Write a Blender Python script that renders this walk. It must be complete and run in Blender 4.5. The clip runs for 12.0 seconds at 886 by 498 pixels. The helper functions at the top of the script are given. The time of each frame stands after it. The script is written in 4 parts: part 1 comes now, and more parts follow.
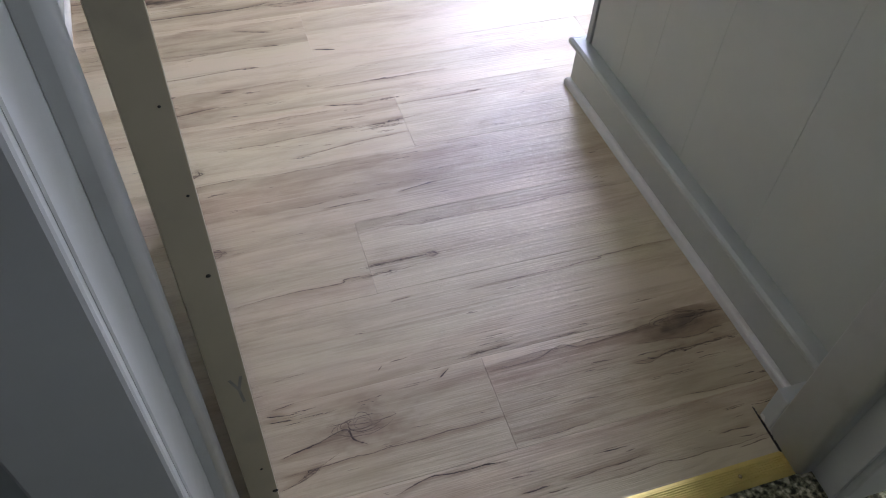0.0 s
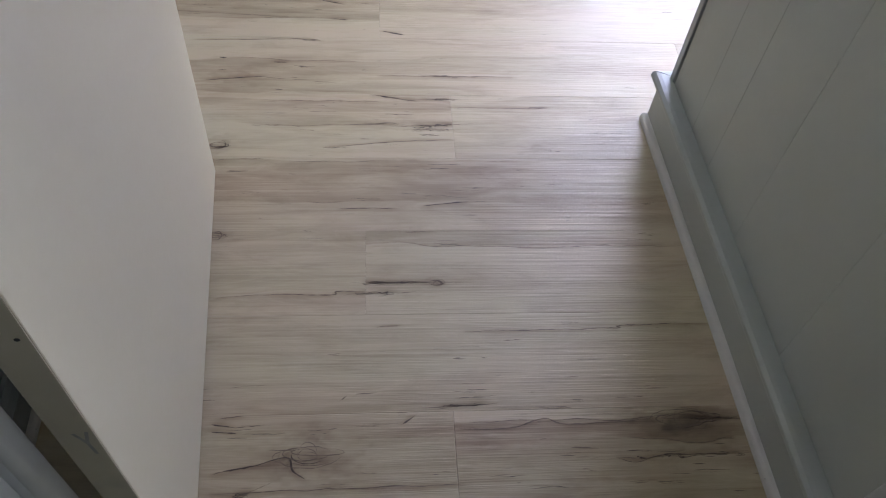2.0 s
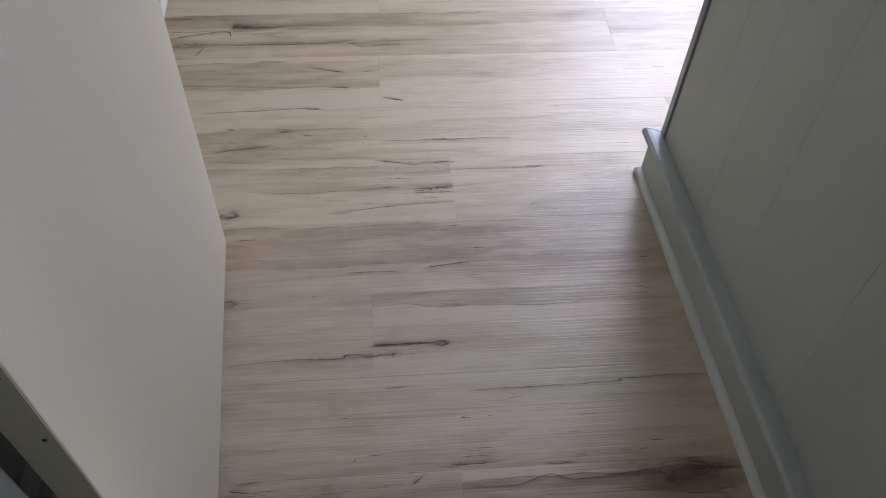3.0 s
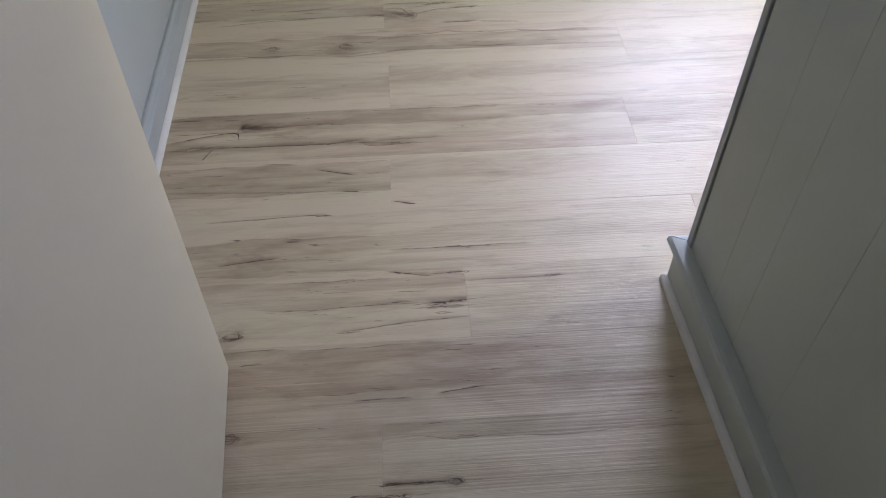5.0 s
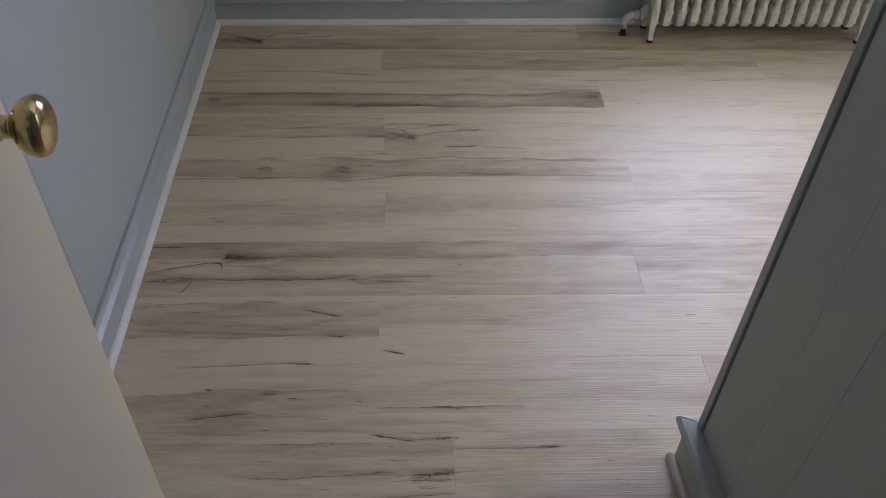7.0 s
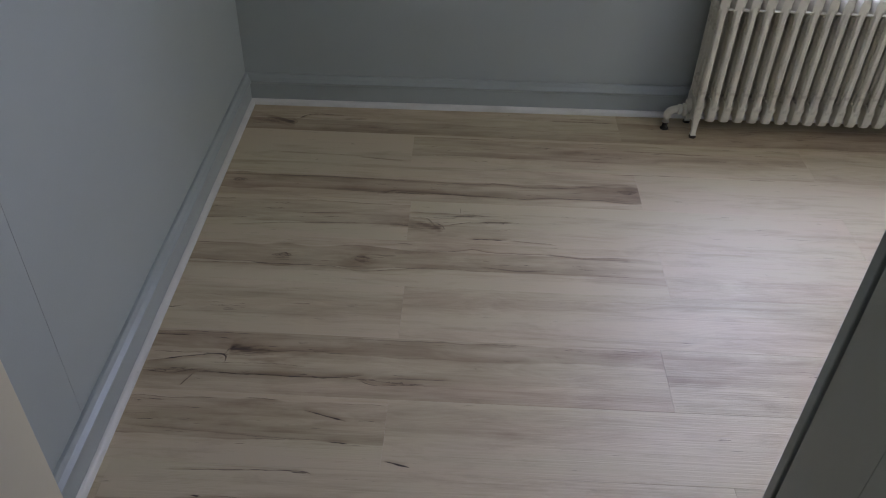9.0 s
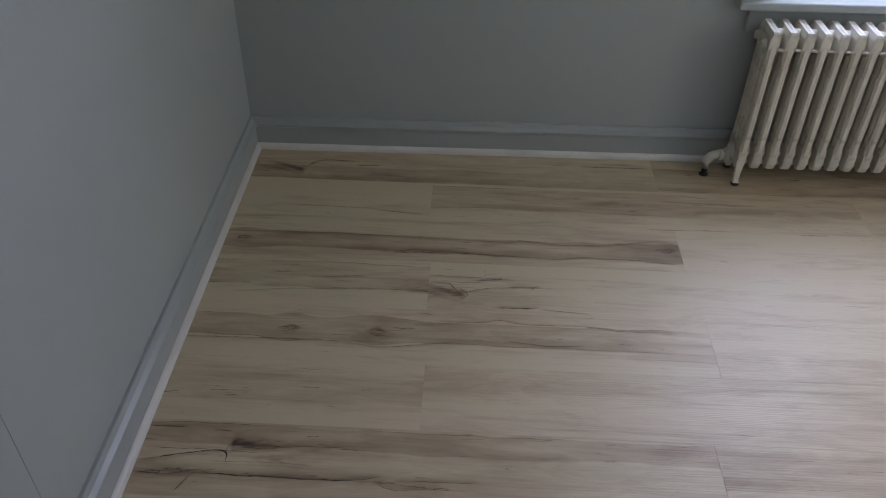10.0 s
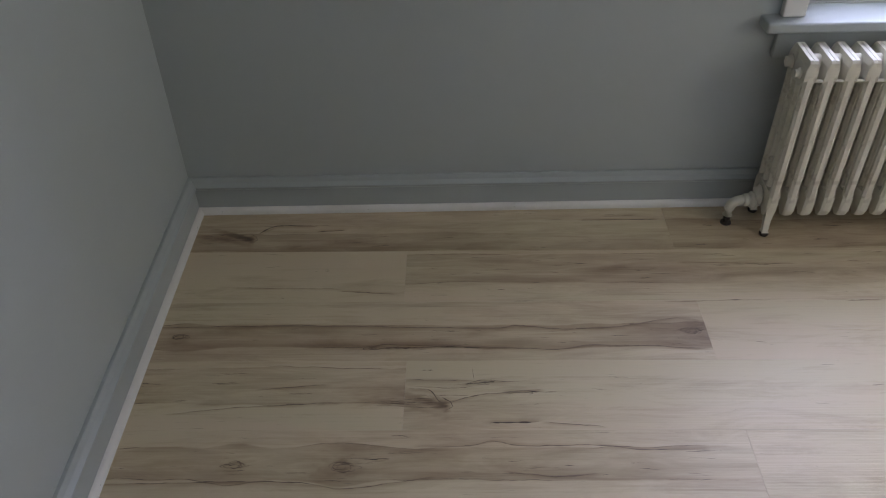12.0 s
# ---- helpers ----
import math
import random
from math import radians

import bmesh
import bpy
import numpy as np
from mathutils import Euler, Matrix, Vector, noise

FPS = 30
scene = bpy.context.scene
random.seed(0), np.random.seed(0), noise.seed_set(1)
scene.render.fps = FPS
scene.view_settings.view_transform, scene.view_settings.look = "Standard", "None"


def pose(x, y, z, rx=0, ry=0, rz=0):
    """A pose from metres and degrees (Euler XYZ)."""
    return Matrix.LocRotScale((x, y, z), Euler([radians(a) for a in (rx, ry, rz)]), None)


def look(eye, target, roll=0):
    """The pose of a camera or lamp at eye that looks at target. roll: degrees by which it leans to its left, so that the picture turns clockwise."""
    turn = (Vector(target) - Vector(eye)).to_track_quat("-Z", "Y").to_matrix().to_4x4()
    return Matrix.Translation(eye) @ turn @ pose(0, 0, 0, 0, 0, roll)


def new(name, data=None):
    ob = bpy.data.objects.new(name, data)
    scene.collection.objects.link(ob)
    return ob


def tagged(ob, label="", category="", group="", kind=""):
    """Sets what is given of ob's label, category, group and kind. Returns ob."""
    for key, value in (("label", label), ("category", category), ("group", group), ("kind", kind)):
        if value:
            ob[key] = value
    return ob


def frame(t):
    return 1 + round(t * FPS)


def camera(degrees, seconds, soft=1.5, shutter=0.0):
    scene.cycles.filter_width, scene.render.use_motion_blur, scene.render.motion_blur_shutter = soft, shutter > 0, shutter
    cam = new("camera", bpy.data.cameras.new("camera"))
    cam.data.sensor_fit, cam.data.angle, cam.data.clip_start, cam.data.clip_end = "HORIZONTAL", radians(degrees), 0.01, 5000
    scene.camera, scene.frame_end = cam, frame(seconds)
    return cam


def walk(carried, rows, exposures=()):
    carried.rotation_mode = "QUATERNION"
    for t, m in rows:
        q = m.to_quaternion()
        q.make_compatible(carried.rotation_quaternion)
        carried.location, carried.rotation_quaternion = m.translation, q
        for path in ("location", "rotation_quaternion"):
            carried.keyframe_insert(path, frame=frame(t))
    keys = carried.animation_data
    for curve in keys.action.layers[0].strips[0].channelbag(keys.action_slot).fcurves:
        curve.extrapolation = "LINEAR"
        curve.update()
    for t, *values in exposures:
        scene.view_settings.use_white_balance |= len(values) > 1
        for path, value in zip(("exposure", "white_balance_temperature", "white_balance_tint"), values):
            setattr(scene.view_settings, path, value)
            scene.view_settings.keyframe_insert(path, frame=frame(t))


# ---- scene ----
cam = camera(57.5, 12.0, soft=1.1)
PATH = [
    (0, (-0.237, -3.088, 1.221), (0.216, -1.89, -0.316), 4.1),
    (0.5, (-0.188, -3.0, 1.203), (0.235, -1.809, -0.347), 4.7),
    (1, (-0.148, -2.953, 1.18), (0.2, -1.736, -0.369), 5.0),
    (1.5, (-0.06, -2.941, 1.204), (0.174, -1.73, -0.371), 6.7),
    (2, (-0.021, -2.946, 1.207), (0.159, -1.773, -0.403), 6.8),
    (2.5, (-0.004, -2.952, 1.247), (0.151, -1.801, -0.381), 4.5),
    (3, (-0.003, -2.944, 1.278), (0.144, -1.696, -0.277), 3.0),
    (5, (0.037, -2.774, 1.306), (0.122, -1.44, -0.181), -0.3),
    (5.5, (0.039, -2.692, 1.308), (0.125, -1.328, -0.152), -0.5),
    (6, (0.042, -2.628, 1.32), (0.134, -1.239, -0.116), 0.4),
    (6.5, (0.059, -2.576, 1.333), (0.151, -1.148, -0.065), 1.6),
    (7, (0.069, -2.555, 1.345), (0.153, -1.104, -0.029), 1.9),
    (9, (0.132, -2.432, 1.329), (0.101, -0.868, 0.082), 1.8),
    (9.5, (0.103, -2.281, 1.334), (0.052, -0.716, 0.09), 1.4),
    (10, (0.089, -2.179, 1.329), (0.033, -0.61, 0.09), 1.1),
    (10.5, (0.123, -2.06, 1.307), (0.054, -0.493, 0.066), 0.9),
    (11, (0.153, -1.977, 1.29), (0.064, -0.41, 0.05), 0.7),
    (11.5, (0.147, -1.878, 1.273), (0.067, -0.318, 0.024), 0.1),
    (12, (0.113, -1.733, 1.283), (0.074, -0.19, 0.011), -1.3),
]
walk(cam, [(t, look(e, g, r)) for t, e, g, r in PATH],
     exposures=[(0, 1.34, 6350, 13), (0.5, 1.34, 6350, 13), (1, 1.08, 6300, 12), (1.5, 1.14, 6300, 12), (2.5, 1.02, 6300, 11), (5, 0.74, 6300, 11), (6, 0.56, 6300, 11), (7, 0.11, 6300, 11), (9, -0.22, 6250, 11), (9.5, -0.24, 6300, 11), (10.5, -0.26, 6450, 11), (12, -0.07, 6600, 11)])

# ---- world and lights ----
world = bpy.data.worlds.new("sky")
scene.world = world
world.use_nodes = True
wn = world.node_tree
sky = wn.nodes.new("ShaderNodeTexSky")
sky.sky_type, sky.sun_disc = "NISHITA", False
sky.sun_elevation, sky.sun_rotation = radians(48), radians(200)
wn.links.new(sky.outputs[0], wn.nodes["Background"].inputs[0])
wn.nodes["Background"].inputs[1].default_value = 0.10

sun = new("sun", bpy.data.lights.new("sun", "SUN"))
sun.data.energy, sun.data.angle, sun.data.color = 1.0, radians(15), (1.0, 0.97, 0.92)
sun.matrix_world = look((0, 0, 0), (0.25, 0.66, -0.75))

WX0, WX1, WZ0, WZ1 = 0.893, 1.66, 0.517, 1.93   # window opening
daylight = new("window_daylight", bpy.data.lights.new("window_daylight", "AREA"))
daylight.data.shape, daylight.data.size, daylight.data.size_y = "RECTANGLE", 0.80, 1.42
daylight.data.energy, daylight.data.color = 25.0, (0.86, 0.92, 1.33)
daylight.matrix_world = look(((WX0 + WX1) / 2, 0.30, 1.31), ((WX0 + WX1) / 2, -1.0, 1.22))

# Added light through an unseen east opening, aimed to lift the north wall.
side_light = new("unseen_side_fill", bpy.data.lights.new("unseen_side_fill", "AREA"))
side_light.data.shape, side_light.data.size, side_light.data.size_y = "RECTANGLE", 0.75, 1.20
side_light.data.energy, side_light.data.color = 12.0, (1.0, 0.965, 0.89)
side_light.matrix_world = look((2.58, -1.30, 1.35), (1.2, -0.45, 1.15))

# Dim fill disk added under the hall ceiling; its source is assumed.
hall_fill_lamp = new("hall_fill_lamp", bpy.data.lights.new("hall_fill_lamp", "AREA"))
hall_fill_lamp.data.shape, hall_fill_lamp.data.size = "DISK", 0.30
hall_fill_lamp.data.energy, hall_fill_lamp.data.color = 0.15, (1.0, 0.97, 0.90)
hall_fill_lamp.matrix_world = look((-0.1, -3.75, 2.36), (-0.1, -3.75, 0))

# Fill light added inside the hall to brighten the jamb; no opening is modelled.
hall_daylight_fill = new("hall_daylight_fill", bpy.data.lights.new("hall_daylight_fill", "AREA"))
hall_daylight_fill.data.shape, hall_daylight_fill.data.size, hall_daylight_fill.data.size_y = "RECTANGLE", 0.35, 1.2
hall_daylight_fill.data.energy, hall_daylight_fill.data.color = 10.5, (0.90, 0.96, 1.10)
hall_daylight_fill.matrix_world = look((1.42, -2.98, 1.3), (-0.33, -2.72, 0.9))


# ---- materials ----
def material(name, colour, rough=0.5, metal=0.0, blotch=0.06, scale=6.0, fine=60.0, bump=0.08, dirt=None, dirt_amount=0.0,
             dirt_scale=9.0, coat=0.0):
    m = bpy.data.materials.new(name)
    m.use_nodes = True
    nt = m.node_tree
    n, l = nt.nodes, nt.links
    b = n["Principled BSDF"]
    b.inputs["Metallic"].default_value = metal
    b.inputs["Coat Weight"].default_value = coat
    tc = n.new("ShaderNodeTexCoord")
    big = n.new("ShaderNodeTexNoise")
    big.inputs["Scale"].default_value, big.inputs["Detail"].default_value = scale, 5
    small = n.new("ShaderNodeTexNoise")
    small.inputs["Scale"].default_value, small.inputs["Detail"].default_value = fine, 4
    for t in (big, small):
        l.new(tc.outputs["Object"], t.inputs["Vector"])
    ramp = n.new("ShaderNodeValToRGB")
    ramp.color_ramp.elements[0].position, ramp.color_ramp.elements[1].position = 0.3, 0.7
    ramp.color_ramp.elements[0].color = (*[c * (1 - blotch) for c in colour], 1)
    ramp.color_ramp.elements[1].color = (*[min(1, c * (1 + blotch)) for c in colour], 1)
    l.new(big.outputs[0], ramp.inputs[0])
    out = ramp.outputs[0]
    if dirt:
        dn = n.new("ShaderNodeTexNoise")
        dn.inputs["Scale"].default_value, dn.inputs["Detail"].default_value = dirt_scale, 8
        l.new(tc.outputs["Object"], dn.inputs["Vector"])
        dr = n.new("ShaderNodeMapRange")
        dr.inputs[1].default_value, dr.inputs[2].default_value = 0.56, 0.72
        dr.inputs[4].default_value = dirt_amount
        l.new(dn.outputs[0], dr.inputs[0])
        mix = n.new("ShaderNodeMix")
        mix.data_type = "RGBA"
        mix.inputs[7].default_value = (*dirt, 1)
        l.new(dr.outputs[0], mix.inputs[0])
        l.new(out, mix.inputs[6])
        out = mix.outputs[2]
    l.new(out, b.inputs["Base Color"])
    rr = n.new("ShaderNodeMapRange")
    rr.inputs[3].default_value, rr.inputs[4].default_value = max(0.03, rough - 0.06), min(1, rough + 0.06)
    l.new(small.outputs[0], rr.inputs[0])
    l.new(rr.outputs[0], b.inputs["Roughness"])
    bp = n.new("ShaderNodeBump")
    bp.inputs["Strength"].default_value, bp.inputs["Distance"].default_value = bump, 0.002
    l.new(small.outputs[0], bp.inputs["Height"])
    l.new(bp.outputs[0], b.inputs["Normal"])
    return m


WALL = material("grey_blue_wall_paint", (0.368, 0.397, 0.384), 0.48, blotch=0.03, scale=2.5, fine=170, bump=0.10)
TRIM = material("grey_blue_trim_paint", (0.350, 0.377, 0.366), 0.34, blotch=0.03, scale=4, fine=45, bump=0.10)
PANEL = material("grey_panel_paint", (0.440, 0.455, 0.410), 0.42, blotch=0.03, scale=3, fine=70, bump=0.10)
SHOE = material("white_primed_wood", (0.68, 0.66, 0.62), 0.42, blotch=0.03, scale=12, fine=90, bump=0.08, dirt=(0.4, 0.36, 0.32), dirt_amount=0.25)
DOORP = material("cream_door_paint", (0.625, 0.563, 0.412), 0.42, blotch=0.02, scale=2, fine=90, bump=0.08)
EDGEP = material("scuffed_door_edge_with_shade", (0.41, 0.36, 0.255), 0.5, blotch=0.07, scale=5, fine=50, bump=0.2, dirt=(0.2, 0.18, 0.15), dirt_amount=0.35)
FRAMEP = material("worn_door_frame_paint", (0.47, 0.48, 0.46), 0.40, blotch=0.04, scale=6, fine=50, bump=0.14, dirt=(0.26, 0.24, 0.21), dirt_amount=0.3)
CEIL = material("white_ceiling_paint", (0.78, 0.78, 0.76), 0.7, blotch=0.02, scale=2, fine=120, bump=0.1)
CASING = material("cream_window_casing", (0.72, 0.70, 0.64), 0.34, blotch=0.03, scale=8, fine=60, bump=0.12)
SASH = material("white_sash_paint", (0.74, 0.75, 0.75), 0.35, blotch=0.05, scale=9, fine=60, bump=0.12, dirt=(0.4, 0.4, 0.4), dirt_amount=0.35)
RAD = material("aged_cream_radiator_enamel", (0.63, 0.60, 0.50), 0.36, blotch=0.05, scale=10, fine=110, bump=0.22, dirt=(0.20, 0.16, 0.11), dirt_amount=0.75, dirt_scale=22)
RUST = material("black_rusty_iron", (0.045, 0.035, 0.028), 0.7, 0.3, blotch=0.3, scale=40, fine=160, bump=0.5)
BRASS = material("polished_brass", (0.62, 0.49, 0.26), 0.14, 1.0, blotch=0.10, scale=14, fine=60, bump=0.03)
STRIP = material("yellow_brass_strip", (0.78, 0.62, 0.22), 0.50, 1.0, blotch=0.10, scale=14, fine=120, bump=0.10, dirt=(0.3, 0.24, 0.1), dirt_amount=0.4)
PTRIM = material("grey_partition_trim_paint", (0.425, 0.440, 0.400), 0.36, blotch=0.03, scale=4, fine=45, bump=0.10)
# Dark on purpose: keeps bounced light off the hall side of the door frame.
HALL = material("unseen_hall_low_bounce", (0.22, 0.235, 0.25), 0.5, blotch=0.03, scale=2.5, fine=170, bump=0.10)
DARK = material("dark_gap", (0.03, 0.028, 0.025), 0.8)
STAIN = material("grey_scuff", (0.26, 0.25, 0.22), 0.55, blotch=0.2, scale=60)
EXT = material("grey_exterior_ground", (0.18, 0.19, 0.15), 0.9, blotch=0.3, scale=0.4, fine=6)


def carpet_material():
    m = bpy.data.materials.new("mottled_hall_carpet")
    m.use_nodes = True
    n, l = m.node_tree.nodes, m.node_tree.links
    b = n["Principled BSDF"]
    b.inputs["Roughness"].default_value = 0.95
    tc = n.new("ShaderNodeTexCoord")
    v = n.new("ShaderNodeTexVoronoi")
    v.inputs["Scale"].default_value = 210
    nz = n.new("ShaderNodeTexNoise")
    nz.inputs["Scale"].default_value, nz.inputs["Detail"].default_value = 90, 5
    r = n.new("ShaderNodeValToRGB")
    r.color_ramp.elements[0].color, r.color_ramp.elements[0].position = (0.05, 0.05, 0.03, 1), 0.40
    r.color_ramp.elements[1].color, r.color_ramp.elements[1].position = (0.62, 0.58, 0.40, 1), 0.62
    e = r.color_ramp.elements.new(0.52)
    e.color = (0.26, 0.25, 0.15, 1)
    bp = n.new("ShaderNodeBump")
    bp.inputs["Strength"].default_value, bp.inputs["Distance"].default_value = 0.9, 0.004
    for t in (v, nz):
        l.new(tc.outputs["Object"], t.inputs["Vector"])
    l.new(nz.outputs[0], r.inputs[0])
    l.new(r.outputs[0], b.inputs["Base Color"])
    l.new(v.outputs[0], bp.inputs["Height"])
    l.new(bp.outputs[0], b.inputs["Normal"])
    return m


CARPET = carpet_material()


def plank_material():
    """Printed vinyl plank: pale maple with grey-brown bands, small dark flecks and an embossed grain along the board."""
    m = bpy.data.materials.new("pale_maple_vinyl_plank")
    m.use_nodes = True
    n, l = m.node_tree.nodes, m.node_tree.links
    b = n["Principled BSDF"]
    tc, info = n.new("ShaderNodeTexCoord"), n.new("ShaderNodeObjectInfo")
    shift = n.new("ShaderNodeVectorMath")
    shift.operation = "MULTIPLY_ADD"
    comb = n.new("ShaderNodeCombineXYZ")
    for i in range(3):
        l.new(info.outputs["Random"], comb.inputs[i])
    l.new(comb.outputs[0], shift.inputs[0])
    shift.inputs[1].default_value = (37, 53, 71)
    l.new(tc.outputs["Object"], shift.inputs[2])

    def tex(sx, sy, detail, rough=0.6, warp=0.0):
        mp = n.new("ShaderNodeMapping")
        mp.inputs["Scale"].default_value = (sx, sy, 1)
        l.new(shift.outputs[0], mp.inputs[0])
        t = n.new("ShaderNodeTexNoise")
        t.inputs["Scale"].default_value, t.inputs["Detail"].default_value, t.inputs["Roughness"].default_value = 1, detail, rough
        t.inputs["Distortion"].default_value = warp
        l.new(mp.outputs[0], t.inputs["Vector"])
        return t.outputs[0]

    def rng(v, a, b_, c, d):
        r = n.new("ShaderNodeMapRange")
        for i, k in enumerate((a, b_, c, d)):
            r.inputs[i + 1].default_value = k
        l.new(v, r.inputs[0])
        return r.outputs[0]

    def op(kind, x, y):
        o = n.new("ShaderNodeMath")
        o.operation = kind
        for i, v in enumerate((x, y)):
            if isinstance(v, (int, float)):
                o.inputs[i].default_value = v
            else:
                l.new(v, o.inputs[i])
        return o.outputs[0]

    at = n.new("ShaderNodeAttribute")
    at.attribute_name = "tone"
    sep = n.new("ShaderNodeSeparateColor")
    l.new(at.outputs["Color"], sep.inputs[0])
    streak = op("ADD", rng(tex(0.9, 9, 6, 0.6, 1.1), 0.34, 0.66, -0.08, 0.17), rng(tex(1.8, 65, 6, 0.68, 0.6), 0.53, 0.70, 0.0, 0.15))
    blotch = rng(tex(5, 26, 6, 0.66, 0.9), 0.36, 0.68, -0.08, 0.14)
    fine = op("ADD", rng(tex(9, 420, 3, 0.75), 0.3, 0.7, -0.03, 0.04), blotch)
    tone = op("ADD", op("ADD", streak, fine), op("ADD", sep.outputs[0], rng(info.outputs["Random"], 0, 1, -0.07, 0.09)))
    ramp = n.new("ShaderNodeValToRGB")
    stops = ((0.0, (0.600, 0.504, 0.350)), (0.25, (0.452, 0.355, 0.234)), (0.5, (0.306, 0.220, 0.140)), (0.75, (0.180, 0.120, 0.074)), (1.0, (0.080, 0.048, 0.029)))
    els = ramp.color_ramp.elements
    els[0].color, els[1].color = (*stops[0][1], 1), (*stops[-1][1], 1)
    for p, c in stops[1:-1]:
        els.new(p).color = (*c, 1)
    l.new(tone, ramp.inputs[0])
    fleck = rng(tex(12, 240, 3, 0.6, 0.6), 0.69, 0.74, 0, 0.6)
    warm = n.new("ShaderNodeMix")          # the print drifts between rosy brown and olive
    warm.data_type, warm.blend_type = "RGBA", "MULTIPLY"
    warm.inputs[0].default_value = 1.0
    tint = n.new("ShaderNodeValToRGB")
    tint.color_ramp.elements[0].color, tint.color_ramp.elements[0].position = (1.02, 0.985, 0.985, 1), 0.36
    tint.color_ramp.elements[1].color, tint.color_ramp.elements[1].position = (0.985, 1.0, 0.965, 1), 0.62
    l.new(tex(1.4, 8, 3, 0.5, 0.7), tint.inputs[0])
    l.new(ramp.outputs[0], warm.inputs[6])
    l.new(tint.outputs[0], warm.inputs[7])
    mix = n.new("ShaderNodeMix")
    mix.data_type = "RGBA"
    mix.inputs[7].default_value = (0.13, 0.10, 0.08, 1)
    l.new(fleck, mix.inputs[0])
    l.new(warm.outputs[2], mix.inputs[6])
    l.new(mix.outputs[2], b.inputs["Base Color"])
    ridge = rng(tex(2.6, 250, 3, 0.6, 0.15), 0.40, 0.58, 0, 1)
    wave = rng(tex(1.2, 120, 2, 0.5, 0.3), 0.3, 0.7, 0, 0.35)
    l.new(rng(ridge, 0, 1, 0.52, 0.43), b.inputs["Roughness"])
    b.inputs["Specular IOR Level"].default_value = 0.62
    bp = n.new("ShaderNodeBump")
    bp.inputs["Strength"].default_value, bp.inputs["Distance"].default_value = 0.31, 0.0007
    l.new(op("ADD", ridge, wave), bp.inputs["Height"])
    l.new(bp.outputs[0], b.inputs["Normal"])
    return m


PLANK = plank_material()
CRACK = material("dark_printed_crack", (0.070, 0.046, 0.033), 0.55, blotch=0.35, scale=40, fine=200, bump=0.1)
VEIN = material("brown_printed_vein", (0.160, 0.112, 0.078), 0.50, blotch=0.25, scale=40, fine=200, bump=0.1)


def glass_material():
    m = bpy.data.materials.new("window_glass")
    m.use_nodes = True
    b = m.node_tree.nodes["Principled BSDF"]
    b.inputs["Transmission Weight"].default_value, b.inputs["Roughness"].default_value = 1.0, 0.0
    b.inputs["Base Color"].default_value, b.inputs["IOR"].default_value = (0.97, 0.99, 0.98, 1), 1.45
    return m


GLASS = glass_material()


# ---- mesh helpers ----
def part(name, bm, mat, parent=None, label="", kind=""):
    me = bpy.data.meshes.new(name)
    bmesh.ops.recalc_face_normals(bm, faces=bm.faces)
    bm.to_mesh(me)
    bm.free()
    me.materials.append(mat)
    ob = new(name, me)
    if parent is not None:
        ob.parent = parent
    return tagged(ob, label=label, kind=kind)


def thing(name, label, category, m=None, group=""):
    e = new(name)
    if m is not None:
        e.matrix_basis = m
    return tagged(e, label, category, group)


def box(x0, x1, y0, y1, z0, z1, bevel=0.0, bm=None, segments=1):
    out = bm or bmesh.new()
    tmp = bmesh.new()
    bmesh.ops.create_cube(tmp, size=1, matrix=Matrix.Translation(((x0 + x1) / 2, (y0 + y1) / 2, (z0 + z1) / 2))
                          @ Matrix.Diagonal((abs(x1 - x0), abs(y1 - y0), abs(z1 - z0), 1)))
    if bevel:
        bmesh.ops.bevel(tmp, geom=tmp.edges[:], offset=bevel, segments=segments, affect="EDGES", profile=0.5)
    add(out, tmp)
    return out


def add(out, tmp, m=None):
    vs = [out.verts.new(m @ v.co if m else v.co) for v in tmp.verts]
    for f in tmp.faces:
        nf = out.faces.new([vs[v.index] for v in f.verts])
        nf.smooth = f.smooth
    tmp.free()
    return out


def extrude_profile(points, length, bm=None, smooth=False, cut0=0.0, cut1=0.0):
    """A bar along +x from 0 to length with the profile of (y, z) points. cut0, cut1: mitres, metres of x per metre of y."""
    bm = bm or bmesh.new()
    a = [bm.verts.new((cut0 * y, y, z)) for y, z in points]
    b = [bm.verts.new((length + cut1 * y, y, z)) for y, z in points]
    k = len(points)
    for i in range(k):
        f = bm.faces.new((a[i], a[(i + 1) % k], b[(i + 1) % k], b[i]))
        f.smooth = smooth
    bm.faces.new(a[::-1])
    bm.faces.new(b)
    return bm


def lathe(profile, seg=28, m=None, bm=None):
    """Turns (radius, height) points round z."""
    tmp = bmesh.new()
    rings = []
    for r, z in profile:
        rings.append([tmp.verts.new((r * math.cos(2 * math.pi * i / seg), r * math.sin(2 * math.pi * i / seg), z)) for i in range(seg)])
    for p, q in zip(rings, rings[1:]):
        for i in range(seg):
            tmp.faces.new((p[i], p[(i + 1) % seg], q[(i + 1) % seg], q[i])).smooth = True
    tmp.faces.new(rings[0][::-1])
    tmp.faces.new(rings[-1])
    tmp.verts.index_update()
    return add(bm or bmesh.new(), tmp, m)


